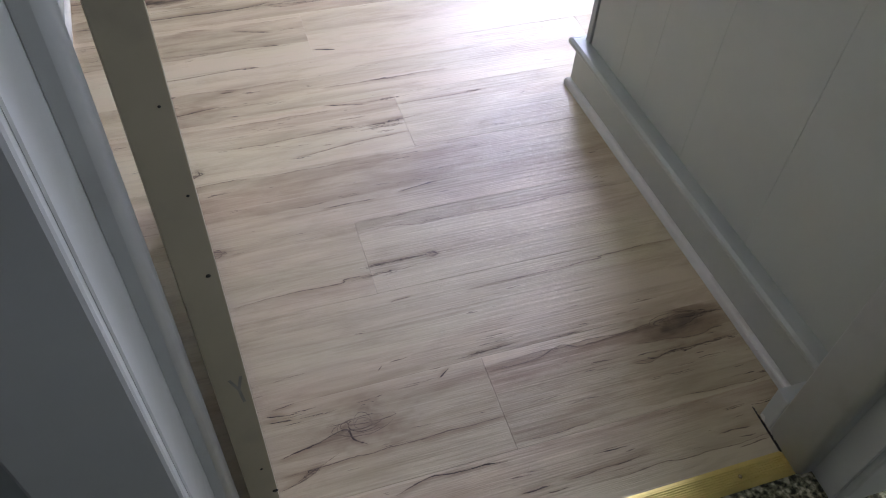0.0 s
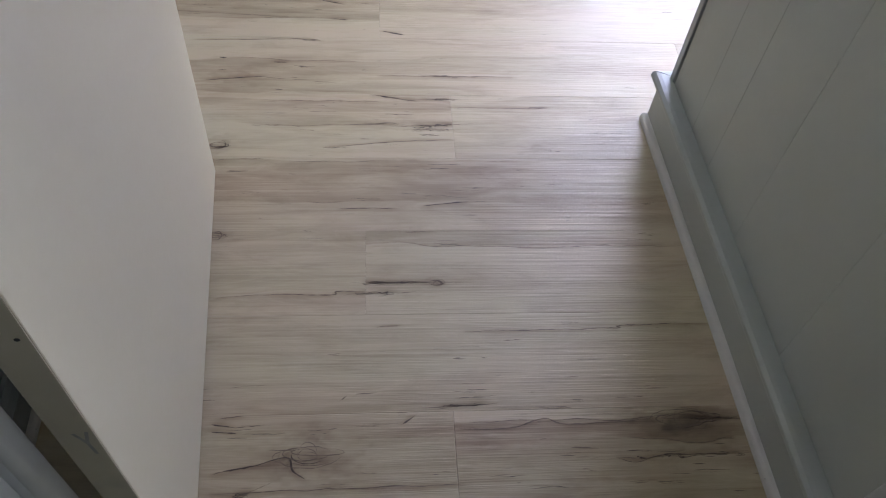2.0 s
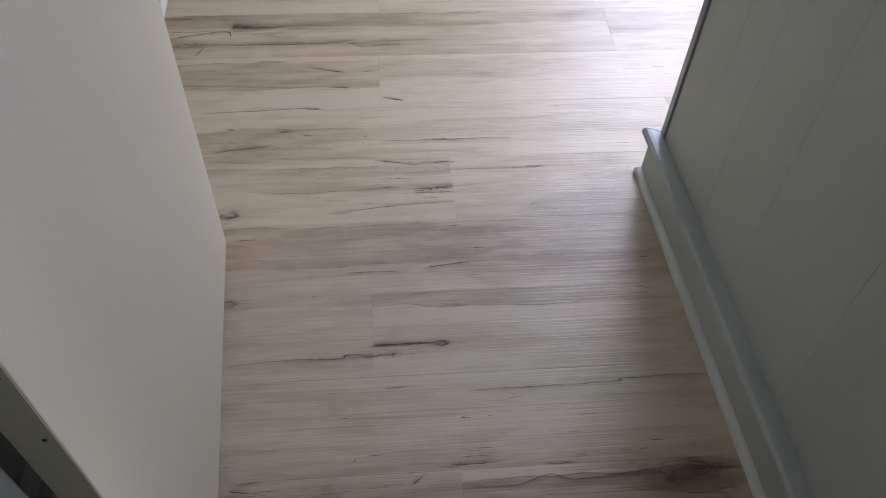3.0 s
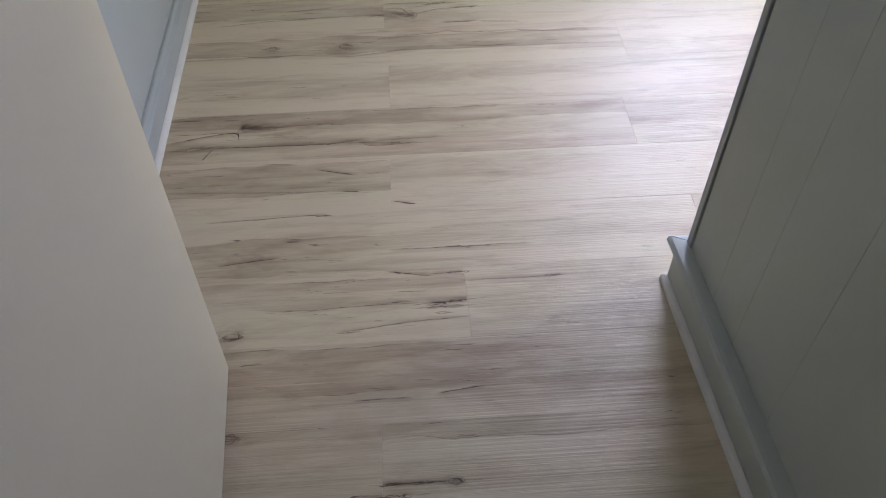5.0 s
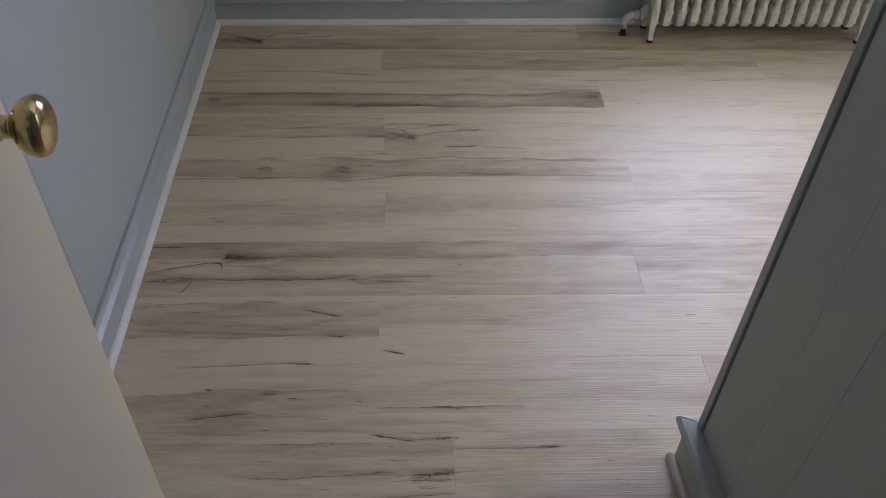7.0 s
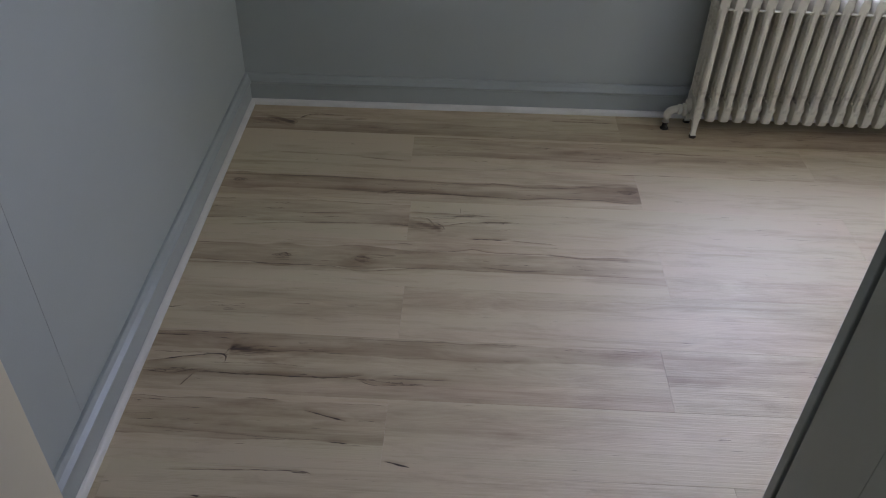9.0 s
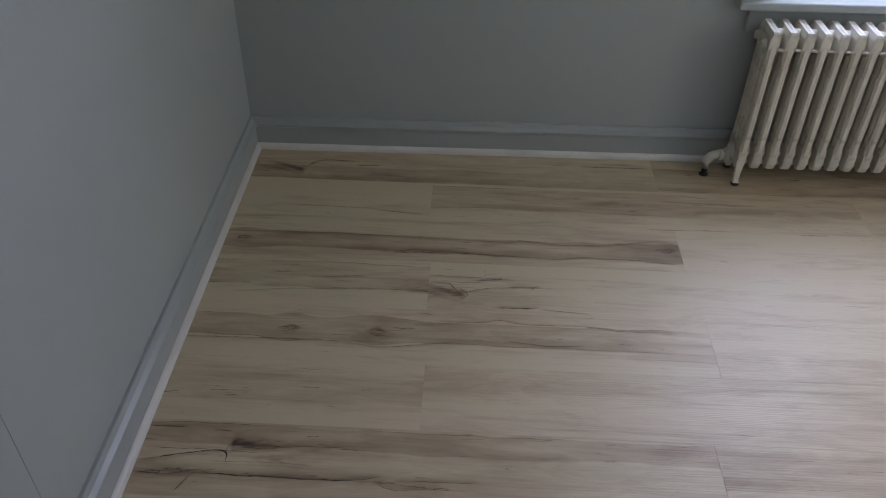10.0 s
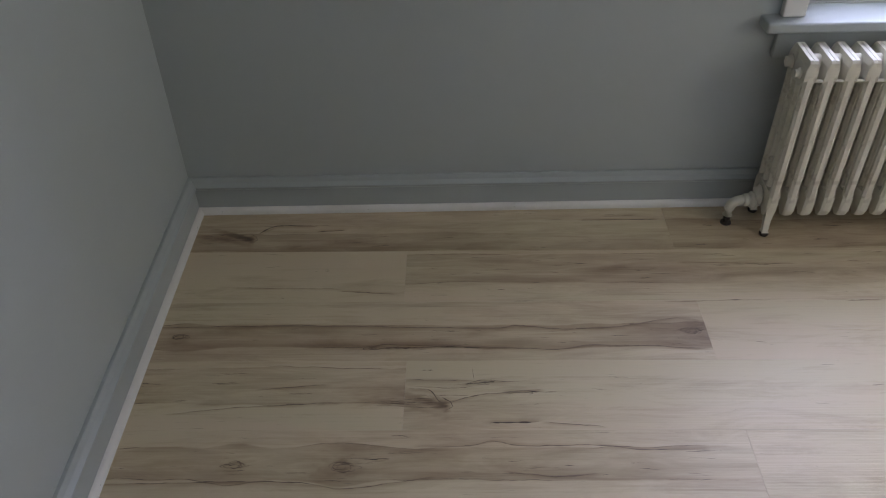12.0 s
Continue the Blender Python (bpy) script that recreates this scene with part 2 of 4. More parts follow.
def tube(path, radius, seg=14, bm=None):
    out = bm or bmesh.new()
    pts = [Vector(p) for p in path]
    rings = []
    for i, p in enumerate(pts):
        d = (pts[min(i + 1, len(pts) - 1)] - pts[max(i - 1, 0)]).normalized()
        q = d.to_track_quat("Z", "Y")
        rings.append([out.verts.new(p + q @ Vector((radius * math.cos(2 * math.pi * j / seg), radius * math.sin(2 * math.pi * j / seg), 0))) for j in range(seg)])
    for a, b in zip(rings, rings[1:]):
        for j in range(seg):
            out.faces.new((a[j], a[(j + 1) % seg], b[(j + 1) % seg], b[j])).smooth = True
    out.faces.new(rings[0][::-1])
    out.faces.new(rings[-1])
    return out


def side_frame(x, y, ux, uy):
    """A wall's own axes: x along it, y out of it into the room, z up."""
    u = Vector((ux, uy, 0)).normalized()
    n = Vector((-u.y, u.x, 0))
    return Matrix(((u.x, n.x, 0, x), (u.y, n.y, 0, y), (0, 0, 1, 0), (0, 0, 0, 1)))


# ---- plan ----
SKEW, PSKEW, NSKEW = 0.014, 0.042, 0.0165     # the west wall the partition and the window wall run this much off the boards, metres per metre
H = 2.44
NY = 0.014                        # face of the window wall
LX = -0.589                       # west wall's face at the window wall
PX, PY = 0.588, -1.733            # outer corner of the closet partition
DY0, DY1 = -2.665, -2.80          # door wall's room and hall faces
EX = 2.30                         # east wall's face
LY0, LY1 = -2.648, -2.758                      # the door wall's room face west of the door
JL, JR = -0.331, 0.562            # faces of the door jambs


def west(y):
    return LX - SKEW * (y - NY)


def part_x(y):
    return PX - PSKEW * (y - PY)


NTURN = Matrix.Translation((0.55, NY, 0)) @ Matrix.Rotation(NSKEW, 4, "Z") @ Matrix.Translation((-0.55, -NY, 0))


# ---- structure ----
def wall_box(name, m, boxes, mat=WALL):
    bm = bmesh.new()
    for b in boxes:
        box(*b, bm=bm)
    ob = part(name, bm, mat, kind="structure")
    ob.matrix_basis = m
    return ob


wall_north = wall_box("wall_north", NTURN, [
    (-0.80, WX0, NY, NY + 0.16, 0, H), (WX1, EX + 0.15, NY, NY + 0.16, 0, H),
    (WX0, WX1, NY, NY + 0.16, 0, WZ0 - 0.024), (WX0, WX1, NY, NY + 0.16, WZ1, H)])

WEST = side_frame(LX, NY, SKEW, -1)          # x runs south along the wall
GROOVE = 1.461                               # where the panelled part of the west wall begins
wall_west = wall_box("wall_west", WEST, [(-0.002, GROOVE - 0.0005, -0.15, 0, 0, H), (GROOVE - 0.0005, 2.68, -0.15, -0.006, 0, H)])
SY0, SY1, SZ0, SZ1 = -1.66, -0.86, 0.75, 1.95    # opening of the unseen side window, added for light
wall_east = wall_box("wall_east", Matrix(), [(EX, EX + 0.15, -1.93, SY0, 0, H), (EX, EX + 0.15, SY1, NY + 0.03, 0, H),
                                             (EX, EX + 0.15, SY0, SY1, 0, SZ0), (EX, EX + 0.15, SY0, SY1, SZ1, H)])
PART = side_frame(part_x(DY0), DY0, -PSKEW, 1)  # x runs north along the partition, y faces the door side
PLEN = (PY - DY0) * math.sqrt(1 + PSKEW ** 2)
wall_partition = wall_box("wall_partition", PART, [(-0.02, PLEN - 0.002, -0.11, -0.006, 0, H)], PANEL)
wall_closet = wall_box("wall_closet", Matrix(), [(part_x(PY) + 0.110, EX, PY - 0.11, PY, 0, H)], PANEL)
ceiling = wall_box("ceiling", Matrix(), [(-1.6, EX + 0.15, -4.6, NY + 0.24, H, H + 0.12)], CEIL)
wall_south = wall_box("wall_south", Matrix(), [
    (-1.6, JL - 0.022, LY1 + 0.012, LY0 - 0.001, 0, H), (JR + 0.022, 1.6, DY1 + 0.012, DY0 - 0.016, 0, H),
    (JL - 0.022, JR + 0.022, DY1 + 0.012, DY0 - 0.016, 2.07, H)])
# Unseen walls added to close the hall, coloured dark to bounce little light.
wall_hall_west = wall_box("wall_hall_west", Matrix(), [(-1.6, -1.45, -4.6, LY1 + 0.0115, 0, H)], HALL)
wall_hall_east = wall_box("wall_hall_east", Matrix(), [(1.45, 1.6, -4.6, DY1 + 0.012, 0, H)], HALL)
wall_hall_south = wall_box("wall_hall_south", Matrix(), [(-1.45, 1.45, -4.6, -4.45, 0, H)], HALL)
subfloor = wall_box("subfloor", Matrix(), [(-0.80, EX + 0.15, -2.72, NY + 0.16, -0.12, -0.0055)], DARK)
carpet = tagged(wall_box("carpet", Matrix(), [(-1.45, 1.45, -4.45, -2.722, -0.10, -0.001)], CARPET), kind="structure")
tagged(carpet, "low mottled grey-green hall carpet")
ground = wall_box("ground", Matrix(), [(-300, 300, 6.0, 300, -3.2, -3.0)], EXT)


# boards of the panelled walls, each its own piece
def panel_boards(wall, edges, mat):
    for a, b in zip(edges, edges[1:]):
        part("panel_board", box(a + 0.00017, b - 0.00017, -0.0058, 0, 0, H - 0.002, 0.0005), mat, wall)


panel_boards(wall_partition, [-0.018, 0.295, 0.525, 0.685, 0.785, PLEN - 0.0215], PANEL)
panel_boards(wall_west, [GROOVE, 1.66, 1.86, 2.06, 2.26, 2.46, 2.66], WALL)
corner_bead = part("corner_trim", box(PLEN - 0.0180, PLEN, -0.0058, 0.0035, 0, H - 0.002, 0.0022, segments=2), TRIM, wall_partition, "painted corner strip")
closet_bead = part("corner_trim", box(PLEN - 0.0018, PLEN + 0.003, -0.110, -0.0062, 0, H - 0.002, 0.001), TRIM, wall_partition)


# baseboards
def base_profiles(flat, cap, t=0.016):
    board = [(0.0, 0.0), (t, 0.0), (t, flat - 0.003), (0.0, flat - 0.003)]
    c = [(0.0, flat), (t + 0.001, flat), (t + 0.008, flat + cap * 0.22), (t + 0.016, flat + cap * 0.42),
         (t + 0.019, flat + cap * 0.62), (t + 0.018, flat + cap * 0.82), (t + 0.012, flat + cap * 0.97), (t + 0.004, flat + cap), (0.0, flat + cap)]
    r = 0.012
    shoe = [(t + 0.0005, 0.0), (t + r, 0.0)] + [(t + r * math.cos(a), 0.008 + r * math.sin(a)) for a in (0.0, 0.35, 0.7, 1.05, 1.4)] + [(t + 0.0005, 0.0201)]
    return board, c, shoe


def low_profiles(flat, cap, t=0.014):
    board = [(0.0, 0.0), (t, 0.0), (t, flat - 0.0015), (0.0, flat - 0.0015)]
    c = [(0.0, flat), (t + 0.002, flat), (t + 0.006, flat + 0.004), (t + 0.0065, flat + 0.010), (t - 0.002, flat + cap * 0.62),
         (t - 0.005, flat + cap * 0.9), (t - 0.007, flat + cap), (0.0, flat + cap)]
    r = 0.012
    shoe = [(t + 0.0005, 0.0), (t + r, 0.0)] + [(t + r * math.cos(a), 0.006 + r * math.sin(a)) for a in (0.0, 0.35, 0.7, 1.05, 1.4)] + [(t + 0.0005, 0.0181)]
    return board, c, shoe


def baseboard(m, length, profiles, label, mitre=(0, 0), shoe=True, z=0.0005, paint=TRIM):
    root = new("baseboard")
    root.matrix_basis = m @ Matrix.Translation((0, 0.0006, z))
    tagged(root, label, kind="structure")
    for nm, pr, mat, lb in zip(("board", "cap", "shoe"), profiles, (paint, paint, SHOE), ("", "", "white quarter-round shoe moulding")):
        if nm != "shoe" or shoe:
            part(nm, extrude_profile(pr, length, cut0=mitre[0], cut1=mitre[1]), mat, root, lb)
    nails = bmesh.new()
    x = 0.11
    while x < length - 0.05:
        for y, z in ((profiles[2][3][0] + 0.0002, profiles[2][3][1]), (profiles[1][2][0] + 0.0002, profiles[1][2][1] + 0.003)):
            if shoe:
                lathe([(0.0011, 0.0), (0.0008, 0.0005)], 8, Matrix.Translation((x, y - 0.0004, z)) @ pose(0, 0, 0, -90, 0, 0), nails)
            x += 0.043
        x += 0.30
    part("nail_head", nails, STAIN, root, "small filled nail heads")
    return root


baseboard(WEST, 2.64, low_profiles(0.074, 0.031), "grey-blue painted baseboard with white shoe moulding", (1, 0))
NORTH = NTURN @ side_frame(EX, NY, -1, 0)
baseboard(NORTH, EX - LX, low_profiles(0.074, 0.031), "grey-blue painted baseboard with white shoe moulding", (1, -1))
baseboard(PART @ Matrix.Translation((0.0325, 0, 0)), PLEN - 0.0325, base_profiles(0.100, 0.031), "grey painted baseboard with an ogee cap and white shoe", (0, 0.55), paint=PTRIM)
CLOSET = side_frame(EX, PY, -1, 0)
RETURN = [[(y * 0.55, z) for y, z in p] for p in base_profiles(0.100, 0.031)]
baseboard(side_frame(part_x(PY), PY, 1, 0), EX - part_x(PY) - 0.001, RETURN, "grey painted baseboard with an ogee cap", (-1 / 0.55, 0), shoe=False, paint=PTRIM)
baseboard(side_frame(EX, PY + 0.03, 0, 1), -PY - 0.05, low_profiles(0.074, 0.031), "grey-blue painted baseboard with white shoe moulding")


# ---- window ----
def build_window():
    y = NY
    root = thing("window_1", "white double-hung window with cream casing and grey-blue sill above the radiator", "window", NTURN)
    tagged(root, kind="structure")
    part("window_sill", box(0.799, 1.755, y - 0.054, y + 0.06, WZ0 - 0.022, WZ0 + 0.003, 0.006, segments=3), TRIM, root, "glossy grey-blue sill")
    part("apron", box(0.840, 1.714, y - 0.019, y - 0.0005, 0.420, WZ0 - 0.0225, 0.004, segments=2), TRIM, root)
    for a, b in ((0.839, 0.892), (1.661, 1.714)):
        part("casing", box(a, b, y - 0.021, y - 0.0005, WZ0 + 0.0035, WZ1 + 0.055, 0.004, segments=2), CASING, root)
    part("head_casing", box(0.8925, 1.6605, y - 0.021, y - 0.0005, WZ1, WZ1 + 0.055, 0.004, segments=2), CASING, root)
    f = bmesh.new()
    for b in ((WX0, WX0 + 0.02, y + 0.0605, y + 0.15), (WX1 - 0.02, WX1, y + 0.0605, y + 0.15)):
        box(*b, WZ0 + 0.003, WZ1, 0.001, f)
    box(WX0 + 0.02, WX1 - 0.02, y + 0.0605, y + 0.15, WZ1 - 0.02, WZ1, 0.001, f)
    part("window_frame", f, SASH, root)
    part("sill_block", box(WX0 + 0.0205, WX1 - 0.0205, y + 0.061, y + 0.15, WZ0 - 0.02, WZ0 + 0.003), SASH, root)
    mid = 1.23
    for z0, z1, yy in ((WZ0 + 0.004, mid, y + 0.066), (mid - 0.03, WZ1 - 0.021, y + 0.104)):
        s = thing("sash", "white painted sash", "")
        s.parent = root
        g = bmesh.new()
        x0, x1 = WX0 + 0.021, WX1 - 0.021
        box(x0, x1, yy, yy + 0.034, z0, z0 + 0.062, 0.003, g)
        box(x0, x1, yy, yy + 0.034, z1 - 0.035, z1, 0.003, g)
        box(x0, x0 + 0.042, yy, yy + 0.034, z0 + 0.0622, z1 - 0.0352, 0.003, g)
        box(x1 - 0.042, x1, yy, yy + 0.034, z0 + 0.0622, z1 - 0.0352, 0.003, g)
        part("sash_frame", g, SASH, s)
        p = part("pane", box(x0 + 0.0425, x1 - 0.0425, yy + 0.014, yy + 0.018, z0 + 0.0625, z1 - 0.0355), GLASS, s)
        p.visible_shadow = False



# This window is out of view, added to go with the east light.
def build_unseen_window():
    root = thing("added_side_window", "unseen white window, added in the side wall to let light in", "window")
    tagged(root, kind="structure")
    f = bmesh.new()
    box(EX - 0.02, EX - 0.0005, SY0 - 0.06, SY0 - 0.001, SZ0, SZ1 + 0.06, 0.003, f)
    box(EX - 0.02, EX - 0.0005, SY1 + 0.001, SY1 + 0.06, SZ0, SZ1 + 0.06, 0.003, f)
    box(EX - 0.02, EX - 0.0005, SY0 - 0.0005, SY1 + 0.0005, SZ1 + 0.001, SZ1 + 0.06, 0.003, f)
    part("casing", f, CASING, root)
    part("window_sill", box(EX - 0.06, EX + 0.06, SY0 - 0.09, SY1 + 0.09, SZ0 - 0.024, SZ0 - 0.001, 0.004), TRIM, root)
    g = bmesh.new()
    m = (SZ0 + SZ1) / 2
    for a, b, c, d in ((SY0 + 0.001, SY0 + 0.04, SZ0, SZ1), (SY1 - 0.04, SY1 - 0.001, SZ0, SZ1), (SY0 + 0.0405, SY1 - 0.0405, SZ0, SZ0 + 0.05),
                       (SY0 + 0.0405, SY1 - 0.0405, m - 0.02, m + 0.02), (SY0 + 0.0405, SY1 - 0.0405, SZ1 - 0.04, SZ1 - 0.001)):
        box(EX + 0.08, EX + 0.11, a, b, c, d, 0.002, g)
    part("sash", g, SASH, root)
    for a, b in ((SZ0 + 0.0505, m - 0.0205), (m + 0.0205, SZ1 - 0.0405)):
        p = part("pane", box(EX + 0.093, EX + 0.097, SY0 + 0.041, SY1 - 0.041, a, b), GLASS, root)
        p.visible_shadow = False


build_window()
build_unseen_window()


# ---- doorway ----
def build_door_frame():
    root = thing("door_frame", "grey painted door frame, chipped at the foot", "door frame")
    tagged(root, kind="structure")
    for sgn, j in ((1, JL), (-1, JR)):
        bm = bmesh.new()
        a, b = (j - 0.0215, j) if sgn > 0 else (j, j + 0.0215)
        end = LY0 if sgn > 0 else DY0 + 0.002
        box(a, b, LY1 if sgn > 0 else DY1, end, 0.0005, 2.05, 0.0015, bm)
        part("jamb", bm, FRAMEP, root)
        # the rounded stop
        s = 0.020
        prof = [(0, 0), (0.033, 0), (0.033, s * 0.6), (0.031, s * 0.85), (0.027, s * 0.97), (0.022, s), (0.014, s), (0.008, s * 0.97), (0.003, s * 0.82), (0, s * 0.55)]
        st = bmesh.new()
        y0 = (LY0 - 0.034) if sgn > 0 else DY0 - 0.068
        lo = [st.verts.new((j + sgn * (p[1] + 0.0004), y0 + p[0], 0.0005)) for p in prof]
        hi = [st.verts.new((j + sgn * (p[1] + 0.0004), y0 + p[0], 2.03)) for p in prof]
        for i in range(len(prof)):
            st.faces.new((lo[i], lo[(i + 1) % len(prof)], hi[(i + 1) % len(prof)], hi[i])).smooth = 2 <= i <= 8
        st.faces.new(lo[::-1])
        st.faces.new(hi)
        if sgn > 0:
            part("door_stop", st, FRAMEP, root)
        else:
            st.free()
    part("head_jamb", box(JL - 0.0215, JR + 0.0215, DY1, DY0 + 0.002, 2.0505, 2.0695, 0.0015), FRAMEP, root)
    for x0, x1 in ((JL - 0.105, JL - 0.002), (JR + 0.006, JR + 0.105)):
        yy = LY1 if x0 < 0 else DY1
        part("hall_casing", box(x0, x1, yy - 0.012, yy + 0.0115, 0, 2.12, 0.004, segments=2), FRAMEP, root)
    part("head_casing", box(JL - 0.105, JR + 0.105, DY1 - 0.012, DY1 + 0.0115, 2.1205, 2.19, 0.004), FRAMEP, root)
    # casing and plinth on the room side, next to the partition
    x1 = part_x(DY0) - 0.0015
    blk = bmesh.new()
    r, y0, y1, x0 = 0.012, DY0 - 0.084, DY0 + 0.001, JR - 0.030
    prof = [(x1, y1), (x0 + 0.003, y1), (x0, y1 - 0.003)] + [(x0 + r - r * math.cos(a), y0 + r - r * math.sin(a)) for a in (0.0, 0.3, 0.6, 0.9, 1.2, 1.5)] + [(JR - 0.0005, y0), (JR - 0.0005, DY0 - 0.0155), (x1, DY0 - 0.0155)]
    lo = [blk.verts.new((x, y, 0.003)) for x, y in prof]
    hi = [blk.verts.new((x, y, 2.049)) for x, y in prof]
    for i in range(len(prof)):
        blk.faces.new((lo[i], lo[(i + 1) % len(prof)], hi[(i + 1) % len(prof)], hi[i])).smooth = 2 <= i <= 7
    blk.faces.new(lo[::-1])
    blk.faces.new(hi)
    part("room_casing", blk, FRAMEP, root, "thickly painted casing with chips and paint cracks")
    part("foot_block", box(x0 + 0.001, x1 - 0.002, y1 + 0.0005, DY0 + 0.031, 0.003, 0.092, 0.003, segments=2), FRAMEP, root, "small paint-clogged block at the foot of the casing")
    chip = bmesh.new()
    rng = random.Random(5)
    for i in range(26):
        y = DY0 - 0.040 + i * 0.0034
        h = rng.uniform(0.003, 0.007) if i < 18 else rng.uniform(0.001, 0.004)
        box(JR - 0.0312, JR - 0.0296, y, y + 0.0036, 0.0004, h, 0, chip)
    part("chipped_edge", chip, DARK, root, "dark chipped foot of the frame")
    bare = bmesh.new()
    for y, z, w, h in ((DY0 - 0.004, 0.0075, 0.012, 0.006), (DY0 - 0.028, 0.009, 0.016, 0.004), (DY0 + 0.022, 0.012, 0.014, 0.012)):
        vs = [bare.verts.new((JR - 0.0303, y + a * w, z + b * h)) for a, b in ((-0.5, -0.3), (-0.1, -0.5), (0.5, -0.2), (0.3, 0.4), (-0.2, 0.5))]
        bare.faces.new(vs)
    part("bare_chip", bare, SHOE, root, "bare white chips in the paint")


build_door_frame()


def build_threshold():
    root = thing("threshold_strip", "ribbed yellow brass carpet edging strip screwed down in the doorway", "threshold strip", Matrix.Translation((JL + 0.002, -2.745, 0.0005)))
    L = JR - JL - 0.030
    prof = [(0.0, 0.0), (0.0, 0.001), (0.004, 0.003)]
    for i in range(8):
        y = 0.006 + i * 0.0038
        prof += [(y, 0.0042), (y + 0.0016, 0.0051), (y + 0.0030, 0.0042)]
    prof += [(0.038, 0.0035), (0.043, 0.0010), (0.043, 0.0)]
    part("strip", extrude_profile(prof[::-1], L), STRIP, root)
    for x in (0.12, 0.32, 0.57, 0.77):
        part("screw", lathe([(0.0038, 0.0), (0.0036, 0.0012), (0.0022, 0.0022), (0.0005, 0.0025)], 12, Matrix.Translation((x, 0.021, 0.0046))), BRASS, root)


build_threshold()


# ---- door ----
def build_door():
    hx, hy, lx, ly = -0.267, -2.637, -0.317, -1.887
    d = Vector((lx - hx, ly - hy, 0))
    width = d.length
    m = side_frame(hx, hy, d.x, d.y)      # x from hinge to latch; the seen face is y = 0, the back y = +T
    T = 0.035
    door = thing("door_1", "plain cream flush door standing wide open with brass knobs", "door", m)
    part("door_leaf", box(0, width, 0, T, 0.012, 2.03, 0.0015, segments=2), DOORP, door)
    # The edge's own colour carries scuffs plus the shade of facing the hall.
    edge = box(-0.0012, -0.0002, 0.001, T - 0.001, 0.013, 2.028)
    part("hinge_edge", edge, EDGEP, door, "scuffed grey-beige hinge edge, its colour darkened for the hall side's shade")
    holes = bmesh.new()
    rng = random.Random(3)
    for z, y, r in ((0.963, 0.018, 0.0036), (0.773, 0.007, 0.0013), (0.676, 0.009, 0.0023), (0.860, 0.009, 0.0012), (0.230, 0.003, 0.0040), (0.300, 0.012, 0.0020), (1.620, 0.012, 0.0022)):
        lathe([(r, 0.0), (r * 0.9, 0.0004), (r * 0.4, 0.0006)], 10, Matrix.Translation((-0.0013, y, z)) @ pose(0, 0, 0, 0, -90, 0), holes)
    part("screw_hole", holes, DARK, door, "old filled screw holes")
    mark = bmesh.new()
    for (y0, z0), (y1, z1) in (((0.018, 0.510), (0.011, 0.488)), ((0.006, 0.512), (0.011, 0.488)), ((0.011, 0.488), (0.009, 0.462))):
        n = Vector((y1 - y0, z1 - z0)).normalized()
        w = 0.0016
        vs = [mark.verts.new((-0.0015, y + s * -n.y * w, z + s * n.x * w)) for (y, z), s in (((y0, z0), 1), ((y0, z0), -1), ((y1, z1), -1), ((y1, z1), 1))]
        mark.faces.new(vs)
    part("scuff_mark", mark, STAIN, door, "faint scuff on the edge")
    part("latch_plate", box(width - 0.0002, width + 0.0012, 0.006, 0.029, 0.88, 0.94, 0.0005), BRASS, door)
    for s in (-1, 1):
        base = Matrix.Translation((width - 0.062, 0 if s < 0 else T, 0.922)) @ pose(0, 0, 0, 90 if s < 0 else -90, 0, 0)
        k = thing("knob_set", "polished brass door knob and rose", "")
        k.parent, k.matrix_basis = door, base
        part("rose", lathe([(0.0325, 0.0002), (0.0325, 0.002), (0.030, 0.006), (0.021, 0.009), (0.018, 0.0092)], 40), BRASS, k)
        part("neck", lathe([(0.0135, 0.0094), (0.0150, 0.013), (0.0150, 0.017), (0.0115, 0.020), (0.0105, 0.023), (0.0105, 0.030), (0.0125, 0.0325)], 32), BRASS, k)
        part("knob", lathe([(0.010, 0.0327), (0.0145, 0.0335), (0.0215, 0.038), (0.0265, 0.0445), (0.0285, 0.0505), (0.0282, 0.055), (0.0255, 0.0595), (0.0200, 0.0625), (0.012, 0.0640), (0.003, 0.0644)], 44), BRASS, k)


build_door()


# ---- radiator ----
RX, RP, NSEC = 0.882, 0.0445, 17
RYB, RYF = NY - 0.036, NY - 0.146       # back and front


